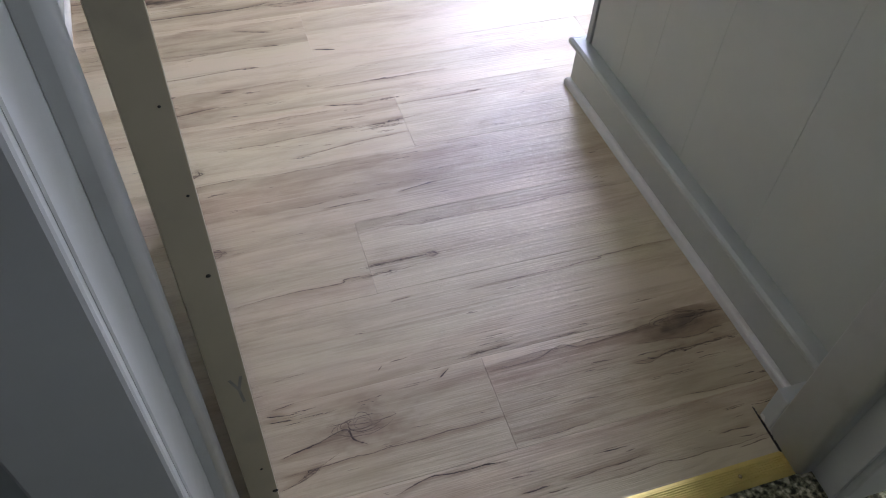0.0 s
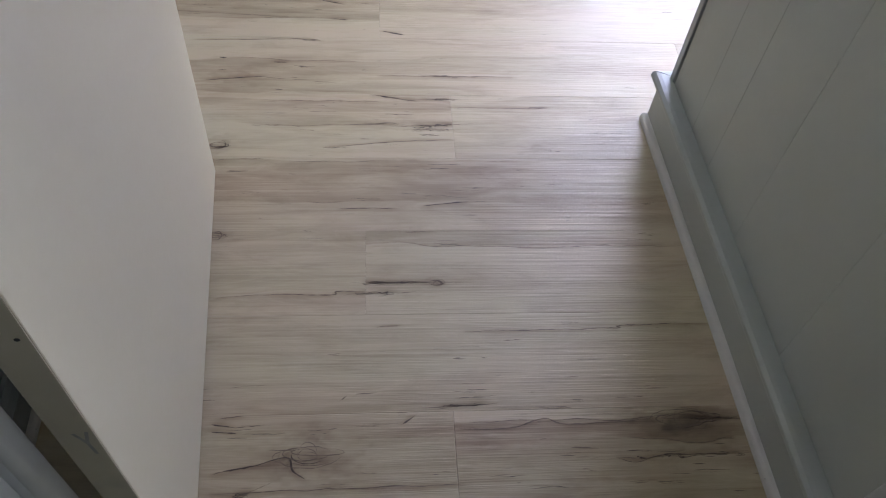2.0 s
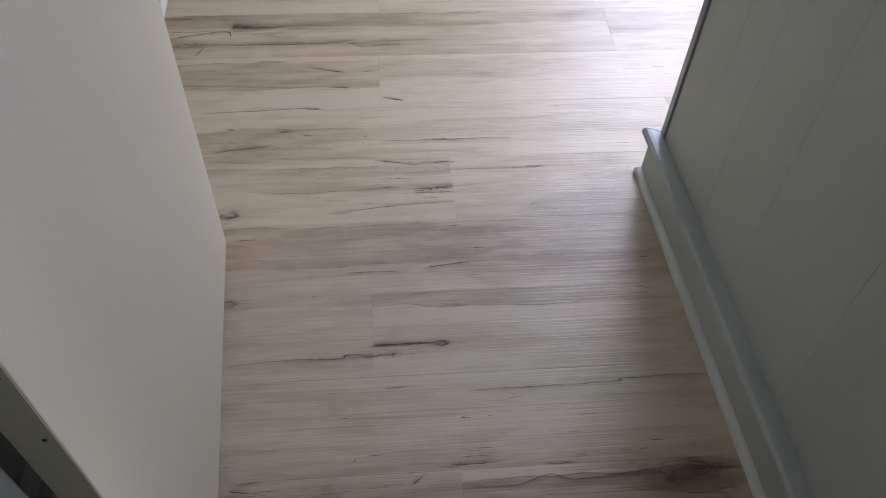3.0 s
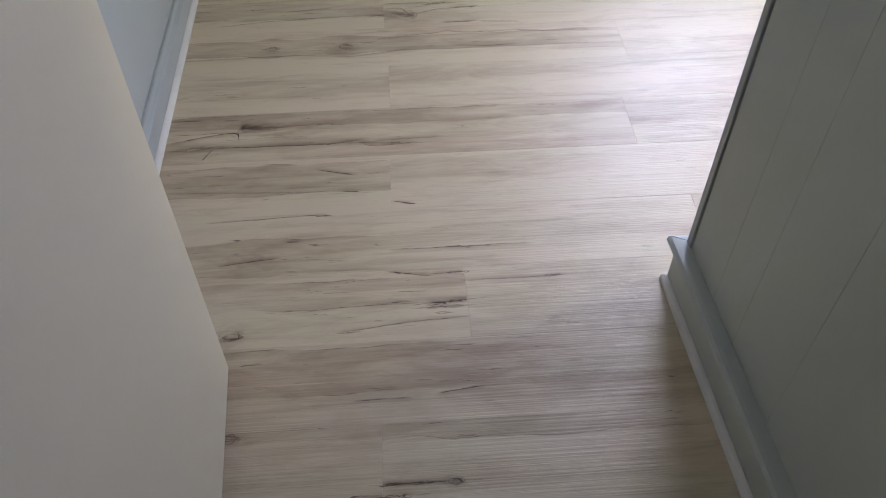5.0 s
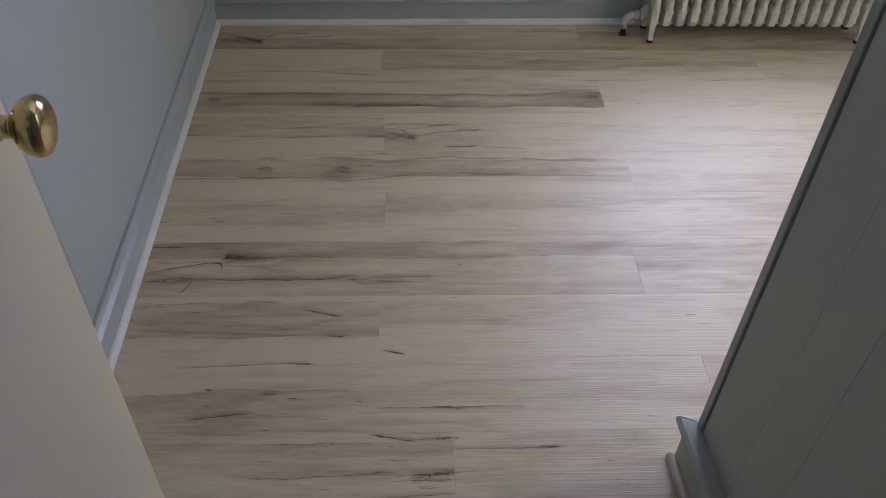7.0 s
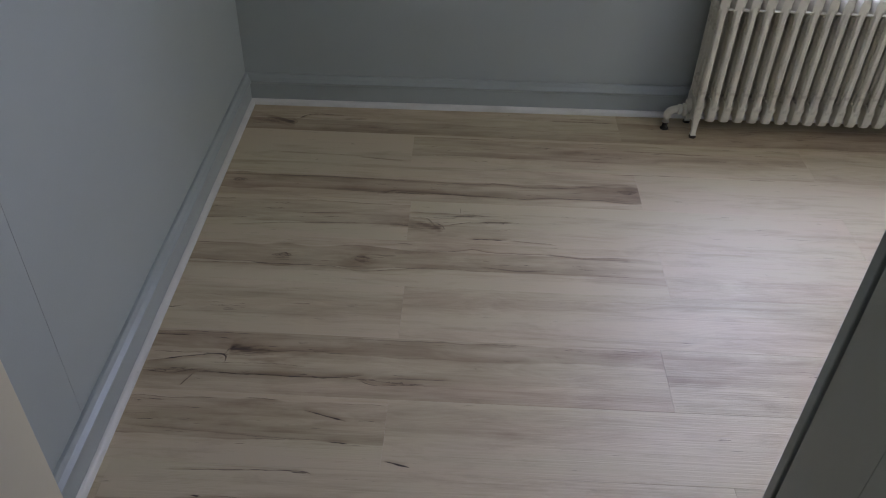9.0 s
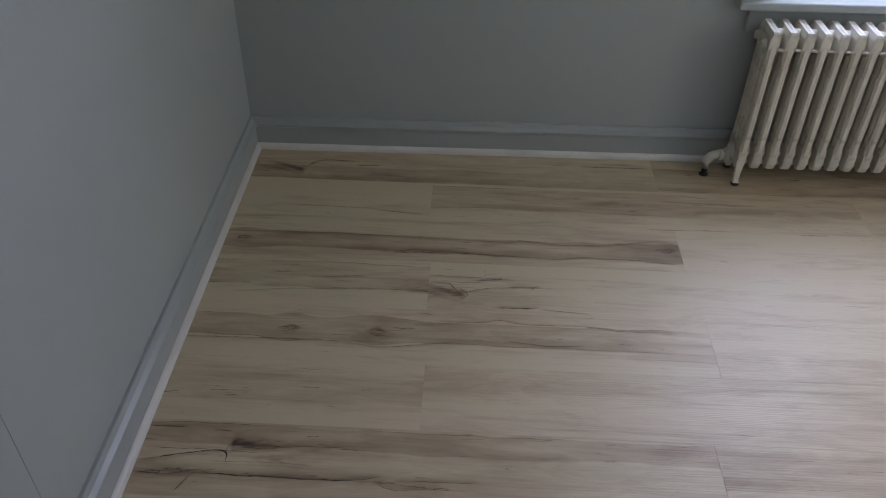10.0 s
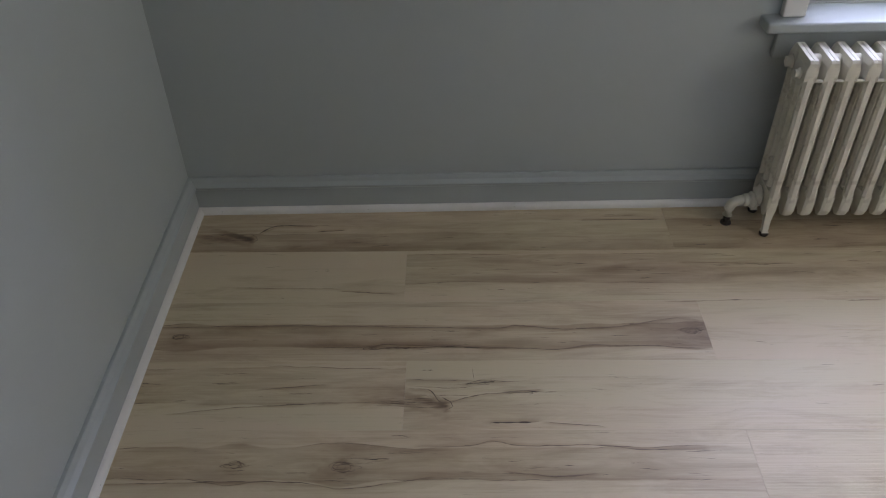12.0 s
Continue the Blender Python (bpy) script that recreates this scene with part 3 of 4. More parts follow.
def header_mesh(name, top, end=False):
    """The top or the bottom header of one cast section, with chamfered, ridged outer ends and the hub that joins it to the last."""
    bm = bmesh.new()
    w = 0.0136

    def slab(prof, half, ridge):
        """Side outline of (y, z) points, thickened to half either side, with its rim drawn in by ridge."""
        k = len(prof)
        cy, cz = sum(p[0] for p in prof) / k, sum(p[1] for p in prof) / k
        rows = []
        for x, s in ((-half, 1 - ridge), (-half * 0.55, 1), (half * 0.55, 1), (half, 1 - ridge)):
            rows.append([bm.verts.new((x, cy + (p[0] - cy) * s, cz + (p[1] - cz) * (1 if s == 1 else 1 - ridge * 0.9))) for p in prof])
        for a, b in zip(rows, rows[1:]):
            for i in range(k):
                bm.faces.new((a[i], a[(i + 1) % k], b[(i + 1) % k], b[i]))
        bm.faces.new(rows[0][::-1])
        bm.faces.new(rows[-1])

    f, b = RYF, RYB
    if top:
        rows = []
        for x, top, cut in ((-w, 0.461, 0.001), (-w * 0.66, 0.4765, 0.0), (-w * 0.06, 0.4770, 0.0), (0.0, 0.4758, 0.0), (w * 0.06, 0.4770, 0.0), (w * 0.66, 0.4765, 0.0), (w, 0.461, 0.001)):
            ya, yb = f + cut, b - cut
            rows.append([bm.verts.new((x, y, z)) for y, z in ((ya, top - 0.006), (ya + 0.005, top), (yb - 0.012, top), (yb, top - 0.013), (yb, 0.430), (yb - 0.014, 0.410), (ya + 0.014, 0.410), (ya, 0.430))])
        for p, q in zip(rows, rows[1:]):
            for i in range(8):
                bm.faces.new((p[i], p[(i + 1) % 8], q[(i + 1) % 8], q[i]))
        bm.faces.new(rows[0][::-1])
        bm.faces.new(rows[-1])
    else:
        slab([(f, 0.115), (f + 0.014, 0.128), (b - 0.014, 0.128), (b, 0.115), (b, 0.075), (b - 0.008, 0.057), (b - 0.020, 0.052), (b - 0.035, 0.066), (f + 0.035, 0.066), (f + 0.020, 0.052), (f + 0.008, 0.057), (f, 0.075)], w * 0.93, 0.05)
    mid = (f + b) / 2
    if not end:
        lathe([(0.0175, 0.0), (0.0175, 0.030)], 18, Matrix.Translation((-RP + 0.008, mid, 0.450 if top else 0.092)) @ pose(0, 0, 0, 0, 90, 0), bm)
        for y in (f + 0.008, b - 0.010) if top else ():
            box(-RP + 0.013, -0.013, y - 0.004, y + 0.004, 0.424, 0.430, 0.0015, bm)
    bmesh.ops.recalc_face_normals(bm, faces=bm.faces)
    me = bpy.data.meshes.new(name)
    bm.to_mesh(me)
    bm.free()
    me.materials.append(RAD)
    return me


def column_mesh():
    """One of a section's four faceted tubes, about its own axis."""
    bm = bmesh.new()
    ry, rx = 0.0104, 0.0136 * 0.82
    ring = [(-rx, -ry * 0.45), (-rx * 0.45, -ry), (rx * 0.45, -ry), (rx, -ry * 0.45), (rx, ry * 0.45), (rx * 0.45, ry), (-rx * 0.45, ry), (-rx, ry * 0.45)]
    rows = [[bm.verts.new((px * k, py * k, z)) for px, py in ring] for z, k in ((0.100, 1.10), (0.135, 0.97), (0.27, 0.95), (0.405, 0.97), (0.440, 1.10))]
    for lo, hi in zip(rows, rows[1:]):
        for j in range(8):
            bm.faces.new((lo[j], lo[(j + 1) % 8], hi[(j + 1) % 8], hi[j]))
    bm.faces.new(rows[0][::-1])
    bm.faces.new(rows[-1])
    me = bpy.data.meshes.new("column")
    bm.to_mesh(me)
    bm.free()
    me.materials.append(RAD)
    return me


def build_radiator():
    root = thing("radiator", "old cream-painted cast iron radiator with worn, dirty enamel under the window", "radiator")
    first, rest = ([header_mesh("header", top, end) for top in (True, False)] for end in (True, False))
    column = column_mesh()
    for i in range(NSEC):
        s = new("section", (first if i == 0 else rest)[0])
        s.parent = root
        s.location.x = RX + RP * i
        new("bottom_header", (first if i == 0 else rest)[1]).parent = s
        for j in range(4):
            c = new("column", column)
            c.parent = s
            c.location.y = RYF + 0.0105 + j * (RYB - RYF - 0.021) / 3
    mid = (RYF + RYB) / 2
    for x in (RX, RX + RP * (NSEC - 1)):
        for y, sg in ((RYF + 0.012, -1), (RYB - 0.012, 1)):
            f = bmesh.new()
            lo = [(-0.011, -0.012), (0.011, -0.012), (0.011, 0.010), (-0.011, 0.010)]
            zs = ((0.085, 1.05, 0.0), (0.045, 0.72, 0.001), (0.016, 0.62, 0.005), (0.0105, 0.85, 0.006))
            rings = [[f.verts.new((x + px * k, y + sg * off + py * k, z)) for px, py in lo] for z, k, off in zs]
            for a, b in zip(rings, rings[1:]):
                for j in range(4):
                    f.faces.new((a[j], a[(j + 1) % 4], b[(j + 1) % 4], b[j]))
            f.faces.new(rings[0][::-1])
            f.faces.new(rings[-1])
            part("foot", f, RAD, root)
            part("foot_pad", lathe([(0.011, 0.0006), (0.012, 0.004), (0.010, 0.010)], 14, Matrix.Translation((x, y + sg * 0.007, 0))), RUST, root, "black rusted foot")
    for y, z, r in ((RYF + 0.026, 0.437, 0.0105), (RYB - 0.026, 0.437, 0.0135), (mid, 0.090, 0.019)):
        hexp = lathe([(r * 1.35, 0.0), (r * 1.35, 0.004), (r, 0.0045), (r, 0.012), (r * 0.8, 0.0135)], 6 if r < 0.016 else 20, Matrix.Translation((RX - 0.0145, y, z)) @ pose(0, 0, 0, 0, -90, 0))
        part("end_plug", hexp, RAD, root)
    part("vent_boss", lathe([(0.0055, 0.0), (0.006, 0.006), (0.003, 0.009)], 14, Matrix.Translation((RX - 0.0148, RYF + 0.040, 0.205)) @ pose(0, 0, 0, 0, -90, 0)), RAD, root)
    # supply pipe
    v = thing("valve", "painted elbow and union on the supply pipe", "")
    v.parent = root
    px, pz, py = 0.800, 0.072, mid
    arc = [(px, py, 0.026), (px, py, 0.046)] + [(px + 0.026 - 0.026 * math.cos(a), py, pz - 0.026 + 0.026 * math.sin(a)) for a in (0.25, 0.55, 0.85, 1.15, 1.45)] + [(px + 0.032, py, pz + 0.001)]
    part("elbow", tube(arc, 0.0125, 18), RAD, v)
    part("pipe", lathe([(0.0085, 0.0005), (0.0085, 0.028)], 16, Matrix.Translation((px, py, 0))), RUST, v, "rusty pipe stub")
    part("floor_flange", lathe([(0.014, 0.0005), (0.013, 0.004), (0.009, 0.006)], 18, Matrix.Translation((px, py, 0))), RUST, v)
    M = Matrix.Translation((px + 0.030, py, pz)) @ pose(0, 0, 0, 0, 90, 0)
    part("collar", lathe([(0.0150, 0.0), (0.0165, 0.002), (0.0165, 0.011), (0.0150, 0.013)], 18, M), RAD, v)
    part("union_nut", lathe([(0.0125, 0.0132), (0.0125, 0.017), (0.0215, 0.0172), (0.0225, 0.020), (0.0225, 0.027), (0.0200, 0.029)], 8, M), RAD, v)
    part("tailpiece", lathe([(0.0135, 0.0292), (0.0135, 0.040)], 18, M), RAD, v)


build_radiator()


# ---- unseen hall fixture, added to go with the fill disk ----
fix = thing("unseen_fill_fixture", "unseen round white ceiling fixture, added to go with the hall fill light", "ceiling lamp", Matrix.Translation((-0.1, -3.75, H)))
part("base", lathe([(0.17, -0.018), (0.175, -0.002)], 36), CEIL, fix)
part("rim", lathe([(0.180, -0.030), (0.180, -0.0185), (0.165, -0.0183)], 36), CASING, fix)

# ---- floor ----
W, LEN = 0.184, 1.22
# one end joint of each row, from the window wall outwards
JOINT = [0.648, -0.015, 0.660, 0.0, 0.670, 0.009, 0.613, 0.003, 0.694, 0.152, 0.625, -0.029, 0.800, 0.112, 0.620]
# brown bands and knots: row, x from, x to, share of the row's width from and to, strength
BANDS_A = [
    (1, -0.60, 0.30, 0.62, 1.0, 0.22), (1, -0.60, 0.64, 0.80, 1.0, 0.14), (1, -0.60, 0.40, 0.0, 0.36, 0.10), (1, -0.42, -0.20, 0.44, 0.54, -0.24), (1, 0.65, 1.85, 0.35, 0.95, 0.24),
    (2, -0.015, 0.62, 0.08, 0.65, 0.26), (2, 0.40, 1.20, 0.10, 0.55, 0.20), (2, -0.16, -0.02, 0.62, 0.92, 0.14), (2, -0.60, -0.03, 0.05, 0.5, -0.08), (2, 0.0, 1.20, 0.72, 1.0, -0.10),
    (3, -0.60, 0.655, 0.42, 0.79, 0.30), (3, -0.60, -0.05, 0.42, 0.79, 0.10), (3, -0.60, 0.60, 0.0, 0.30, -0.06), (3, 0.50, 0.655, 0.34, 0.80, 0.10),
    (4, -0.60, -0.02, 0.12, 0.64, 0.24), (4, -0.60, -0.02, 0.70, 1.0, -0.16), (4, 0.005, 0.66, 0.02, 0.24, -0.20), (4, 0.01, 0.16, 0.40, 0.52, -0.22), (4, 0.005, 0.30, 0.56, 1.0, 0.14),
    (5, -0.60, 0.60, 0.23, 0.62, 0.32), (5, -0.60, 0.60, 0.78, 1.0, -0.10),
]
BANDS_B = [
    (6, -0.60, 0.0, 0.26, 0.68, 0.18), (6, -0.60, 0.0, 0.76, 1.0, -0.12), (7, -0.60, 0.60, 0.04, 0.32, 0.24), (7, -0.55, -0.15, 0.40, 0.54, -0.24), (7, -0.55, 0.08, 0.64, 0.76, 0.18),
    (7, 0.62, 1.3, 0.1, 0.6, 0.18), (8, -0.60, 0.0, 0.10, 0.64, 0.26), (8, -0.60, 0.0, 0.74, 1.0, -0.14), (8, 0.01, 0.6, 0.1, 0.5, 0.12),
    (9, -0.50, -0.02, 0.45, 0.98, 0.24), (9, 0.05, 0.6, 0.4, 0.75, 0.12), (10, -0.5, 0.15, 0.1, 0.5, 0.22), (10, -0.2, 0.15, 0.45, 0.75, 0.16), (10, 0.16, 0.5, 0.0, 0.4, -0.08),
    (11, -0.5, 0.3, 0.04, 0.62, 0.22), (11, 0.1, 0.6, 0.55, 0.9, 0.14), (12, -0.02, 0.6, 0.0, 0.20, 0.26), (12, -0.35, -0.03, 0.0, 0.1, 0.16), (13, -0.30, 0.58, 0.68, 1.0, 0.18),
    (14, -0.30, 0.11, 0.10, 0.70, 0.20), (14, 0.12, 0.60, 0.12, 0.95, 0.28),
]
BANDS_C = [(15, -0.30, 0.60, 0.0, 0.5, 0.22), (14, 0.38, 0.58, 0.02, 0.28, 0.30), (13, 0.5, 0.58, 0.1, 0.5, 0.1)]
TEARS = [(-0.455, -0.126, 0.046, 0.80), (0.045, -0.668, 0.045, 0.70), (-0.325, -1.168, -0.042, 0.80)]    # x, y, size (below nought: the tail runs east), strength
KNOTS = [
    (-0.314, -0.818, 0.022, 0.35), (-0.110, -0.822, 0.028, 0.50), (-0.507, -0.480, 0.020, 0.35),
    (0.627, -0.465, 0.026, 0.35), (-0.302, -1.611, 0.040, 0.30), (-0.324, -1.806, 0.030, 0.42), (0.099, -2.142, 0.014, 0.45),
    (-0.115, -2.459, 0.050, 0.42), (0.498, -2.417, 0.055, 0.42), (0.324, -1.812, 0.024, 0.28), (-0.302, -2.034, 0.022, 0.35), (0.02, -2.112, 0.02, 0.15),
]
CRACKS_A = [
    (3, -0.4, -0.112, -0.36, -0.08, -0.26, -0.079),
    (3, -0.25, -0.105, -0.18, -0.098),
    (3, 0.43, -0.063, 0.63, -0.061),
    (2, 0.49, -0.047, 0.57, -0.045),
    (2, 0.65, -0.235, 0.92, -0.241),
    (2, -0.17, -0.331, -0.04, -0.342),
    (1, -0.42, -0.317, -0.17, -0.323),
    (2, 0.59, -0.372, 0.85, -0.367),
    (2, 1.0, -0.372, 1.08, -0.368),
    (2, -0.56, -0.448, -0.39, -0.446, -0.21, -0.445, 0.02, -0.452, 0.2, -0.455, 0.24, -0.446, 0.34, -0.459, 0.47, -0.452, 0.6, -0.424, 0.65, -0.433),
    (5, -0.09, -0.519, -0.05, -0.505, 0.07, -0.51),
    (3, 0.07, -0.51, 0.16, -0.515),
    (2, 0.16, -0.512, 0.33, -0.521, 0.39, -0.508, 0.53, -0.512, 0.65, -0.521),
    (2, 0.0, -0.606, 0.14, -0.608),
]
CRACKS_B = [
    (1, 0.14, -0.575, 0.143, -0.605),
    (4, 0.12, -0.619, 0.16, -0.607, 0.21, -0.612),
    (2, 0.0, -0.628, 0.05, -0.635, 0.08, -0.668, 0.15, -0.648, 0.28, -0.633),
    (5, 0.21, -0.642, 0.28, -0.639),
    (3, 0.17, -0.718, 0.27, -0.715),
    (2, 0.28, -0.717, 0.4, -0.729),
    (2, -0.28, -0.628, -0.16, -0.619),
    (2, -0.48, -0.696, -0.33, -0.678, -0.13, -0.667),
    (2, 0.03, -0.775, 0.13, -0.774, 0.18, -0.763, 0.24, -0.774, 0.38, -0.772, 0.46, -0.783, 0.59, -0.782),
    (2, -0.56, -0.859, -0.24, -0.854, -0.15, -0.862, -0.1, -0.869, -0.03, -0.86, 0.06, -0.844),
    (2, 0.2, -0.832, 0.29, -0.843, 0.37, -0.836),
    (3, -0.55, -1.123, -0.47, -1.124),
]
CRACKS_C = [
    (3, -0.54, -1.208, -0.39, -1.177, -0.37, -1.202),
    (5, -0.54, -1.236, -0.48, -1.239, -0.43, -1.227),
    (2, -0.45, -1.276, -0.43, -1.24),
    (3, -0.43, -1.233, -0.15, -1.236, -0.06, -1.223),
    (4, -0.07, -1.236, -0.03, -1.25, 0.06, -1.245),
    (2, -0.03, -1.231, 0.13, -1.226),
    (2, -0.3, -1.301, -0.23, -1.304),
    (3, -0.17, -1.329, -0.08, -1.353),
    (1, -0.53, -1.386, -0.16, -1.406),
    (3, -0.11, -1.407, -0.07, -1.41),
    (3, 0.01, -1.449, 0.06, -1.46),
    (2, -0.41, -1.49, -0.28, -1.484, -0.16, -1.48, -0.13, -1.486),
    (3, -0.17, -1.483, -0.14, -1.484),
    (3, -0.23, -1.559, -0.2, -1.559),
    (3, -0.35, -1.545, -0.33, -1.546),
    (2, -0.0, -1.596, 0.1, -1.597, 0.3, -1.596),
]
CRACKS_D = [
    (4, 0.12, -1.595, 0.18, -1.598),
    (3, -0.37, -1.62, -0.3, -1.61, -0.25, -1.606),
    (3, -0.01, -1.659, 0.08, -1.676),
    (5, 0.09, -1.671, 0.15, -1.669),
    (6, 0.07, -1.75, 0.15, -1.745),
    (4, 0.07, -1.761, 0.14, -1.76),
    (2, -0.11, -1.812, 0.03, -1.795, 0.15, -1.789),
    (2, 0.15, -1.694, 0.24, -1.694, 0.32, -1.695, 0.36, -1.691),
    (4, 0.33, -1.692, 0.35, -1.692),
    (2, -0.08, -1.97, 0.03, -1.97),
    (3, 0.08, -1.963, 0.17, -1.953),
    (2, -0.29, -2.17, -0.2, -2.164, -0.09, -2.166, -0.08, -2.159, -0.03, -2.16),
    (6, -0.03, -2.164, 0.02, -2.162),
    (4, -0.03, -2.14, 0.09, -2.141),
    (2, -0.01, -2.234, 0.03, -2.23),
]
CRACKS_E = [
    (2, 0.14, -2.243, 0.25, -2.243, 0.41, -2.24, 0.42, -2.235, 0.58, -2.233),
    (3, -0.07, -2.37, -0.06, -2.361),
    (4, 0.09, -2.384, 0.17, -2.38),
    (3, 0.03, -2.413, 0.05, -2.398),
    (2, 0.12, -2.423, 0.2, -2.424, 0.26, -2.409, 0.3, -2.42, 0.44, -2.413),
    (8, 0.49, -2.413, 0.59, -2.416),
    (4, 0.37, -2.479, 0.4, -2.485, 0.45, -2.475, 0.57, -2.476),
    (3, -0.26, -2.486, -0.2, -2.475, -0.15, -2.463, -0.14, -2.484, -0.12, -2.499),
    (3, -0.27, -2.405, -0.24, -2.41),
    (3, -0.27, -2.418, -0.23, -2.423),
    (2, -0.26, -2.396, -0.22, -2.392),
    (2, -0.26, -2.516, -0.11, -2.515, 0.12, -2.513),
    (4, -0.23, -2.526, -0.2, -2.514),
]
CRACKS_F = [
    (3, -0.1, -2.597, -0.04, -2.581, -0.0, -2.585, 0.09, -2.59),
    (2, 0.17, -2.649, 0.32, -2.644),
    (3, 0.09, -2.649, 0.14, -2.65),
    (2, 0.45, -2.646, 0.51, -2.646),
    (2, 0.47, -2.677, 0.53, -2.675),
    (2, -0.27, -2.539, -0.23, -2.53, -0.2, -2.516),
]



def edge_fade(v, a, b, soft):
    return np.clip((v - a) / soft + 0.5, 0, 1) * np.clip((b - v) / soft + 0.5, 0, 1)


ALL_CRACKS = CRACKS_A + CRACKS_B + CRACKS_C + CRACKS_D + CRACKS_E + CRACKS_F


def band_wob(x, row, s):
    """How far a band's edge wanders, as a share of the row: it drifts, and swells round a knot that lies beside it."""
    seed = row * 7.3 + s * 17
    w = 0.045 * noise.noise((x * 5.0, seed, 0.0)) + 0.025 * noise.noise((x * 14.0, seed, 4.0)) + 0.007 * noise.noise((x * 45.0, seed, 8.0))
    for kx, ky, r, _ in KNOTS:
        share = -ky / W - (row - 1)
        if 0 < share < 1 and abs(share - s) < 0.32:
            w += (0.05 if share > s else -0.05) * math.exp(-((x - kx) / 0.055) ** 2)
    return w


def tone_grid(xs, ys, row, joint, lo, hi):
    """The print's tone over a board: its brown bands, the knots, and the darker wood beside each crack."""
    X, Y = np.meshgrid(np.array(xs), np.array(ys))
    share = (-Y - (row - 1) * W) / W
    v = np.zeros_like(X)
    for r, x0, x1, s0, s1, k in BANDS_A + BANDS_B + BANDS_C:
        if r == row:
            if min(x1, hi) - max(x0, lo) < min(0.10, 0.6 * (x1 - x0)):
                continue
            a = x0 - 0.4 if abs(x0 - lo) < 0.035 else x0
            b = x1 + 0.4 if abs(x1 - hi) < 0.035 else x1
            w0, w1 = (np.array([band_wob(x, row, s) for x in xs])[None, :] for s in (s0, s1))
            soft = 0.016 if k > 0.21 else 0.07
            patchy = 1 + 0.22 * np.sin(X * 9 + share * 5 + row * 2.1 + np.sin(X * 23 + row)) * np.cos(share * 11 + X * 4 + row * 1.3) + 0.12 * np.sin(X * 31 + share * 23 + row)
            grow = patchy * np.clip((share + w0 - s0) / soft + 0.5, 0, 1) * np.clip((s1 - share - w1) / soft + 0.5, 0, 1)
            v += 0.82 * k * edge_fade(X, a, b, min(0.30, 0.5 * (x1 - x0))) * grow * (0.70 + 0.55 * np.abs((share - s0) / (s1 - s0) - 0.45))
            if k > 0.21:
                for s, wob in ((s0, w0), (s1, w1)):
                    v += 0.12 * edge_fade(X, a + 0.02, b, 0.2) * np.exp(-((share + wob - s) / 0.0085) ** 2) * np.clip(0.75 + 1.3 * np.array([noise.noise((x * 5.0, row * 2.7 + s * 9, 2.0)) for x in xs])[None, :], 0, 1)
    for kx, ky, r, k in TEARS:
        if int(-ky / W) + 1 == row:
            u, t = (X - kx) / r, (Y - ky) / abs(r) + 0.25 * np.sin((X - kx) / abs(r))
            t = t + 0.10 * np.sin(X * 150 + ky * 50) * np.sin(Y * 330)
            tail = np.where(u < 0.9, np.exp(np.minimum(u - 0.9, 0) / 2.6), np.exp(-((u - 0.9) / 0.12) ** 2))
            v += k * tail * np.exp(-(t / (0.42 + 0.10 * np.clip(-u, 0, 3))) ** 2) * (0.75 + 0.35 * np.sin(t * 9 + u * 1.7))
    for kx, ky, r, k in KNOTS:
        if int(-ky / W) + 1 == row:
            d = np.hypot((X - kx) / 1.9, Y - ky - 0.20 * r * np.sin((X - kx) * 60 + kx * 40)) / r
            d = d * (1 + 0.28 * np.sin(X * 170 + ky * 90) * np.cos(Y * 260 + kx * 70))
            v += k * (0.42 * np.exp(-d * d * 3.2) + 0.40 * np.exp(-((d - 0.30) / 0.10) ** 2) * (0.5 + 0.5 * np.sin(X * 130 + ky * 50)) + 0.20 * np.exp(-((d - 0.72) / 0.10) ** 2) * (0.5 + 0.5 * np.sin(X * 90 + kx * 80)))
    for wide, *c in ALL_CRACKS:
        cx, cy = c[0::2], c[1::2]
        if int(-sum(cy) / len(cy) / W) + 1 != row or cx[-1] - cx[0] < 0.02:
            continue
        yc = np.interp(X, cx, cy)
        d = (Y - yc) * (1 if (int(cx[0] * 100) % 2) else -1)
        soft = np.where(d > 0, 0.003 + 0.0014 * wide, 0.0012)
        v += (0.13 + 0.04 * wide if wide < 4 else 0.20) * np.exp(-(d / soft) ** 2) * edge_fade(X, cx[0], cx[-1], 0.02)
    return v.ravel()


floor = new("floor")
tagged(floor, "pale maple-look vinyl plank floor with brown bands, knots and cracks", kind="structure")


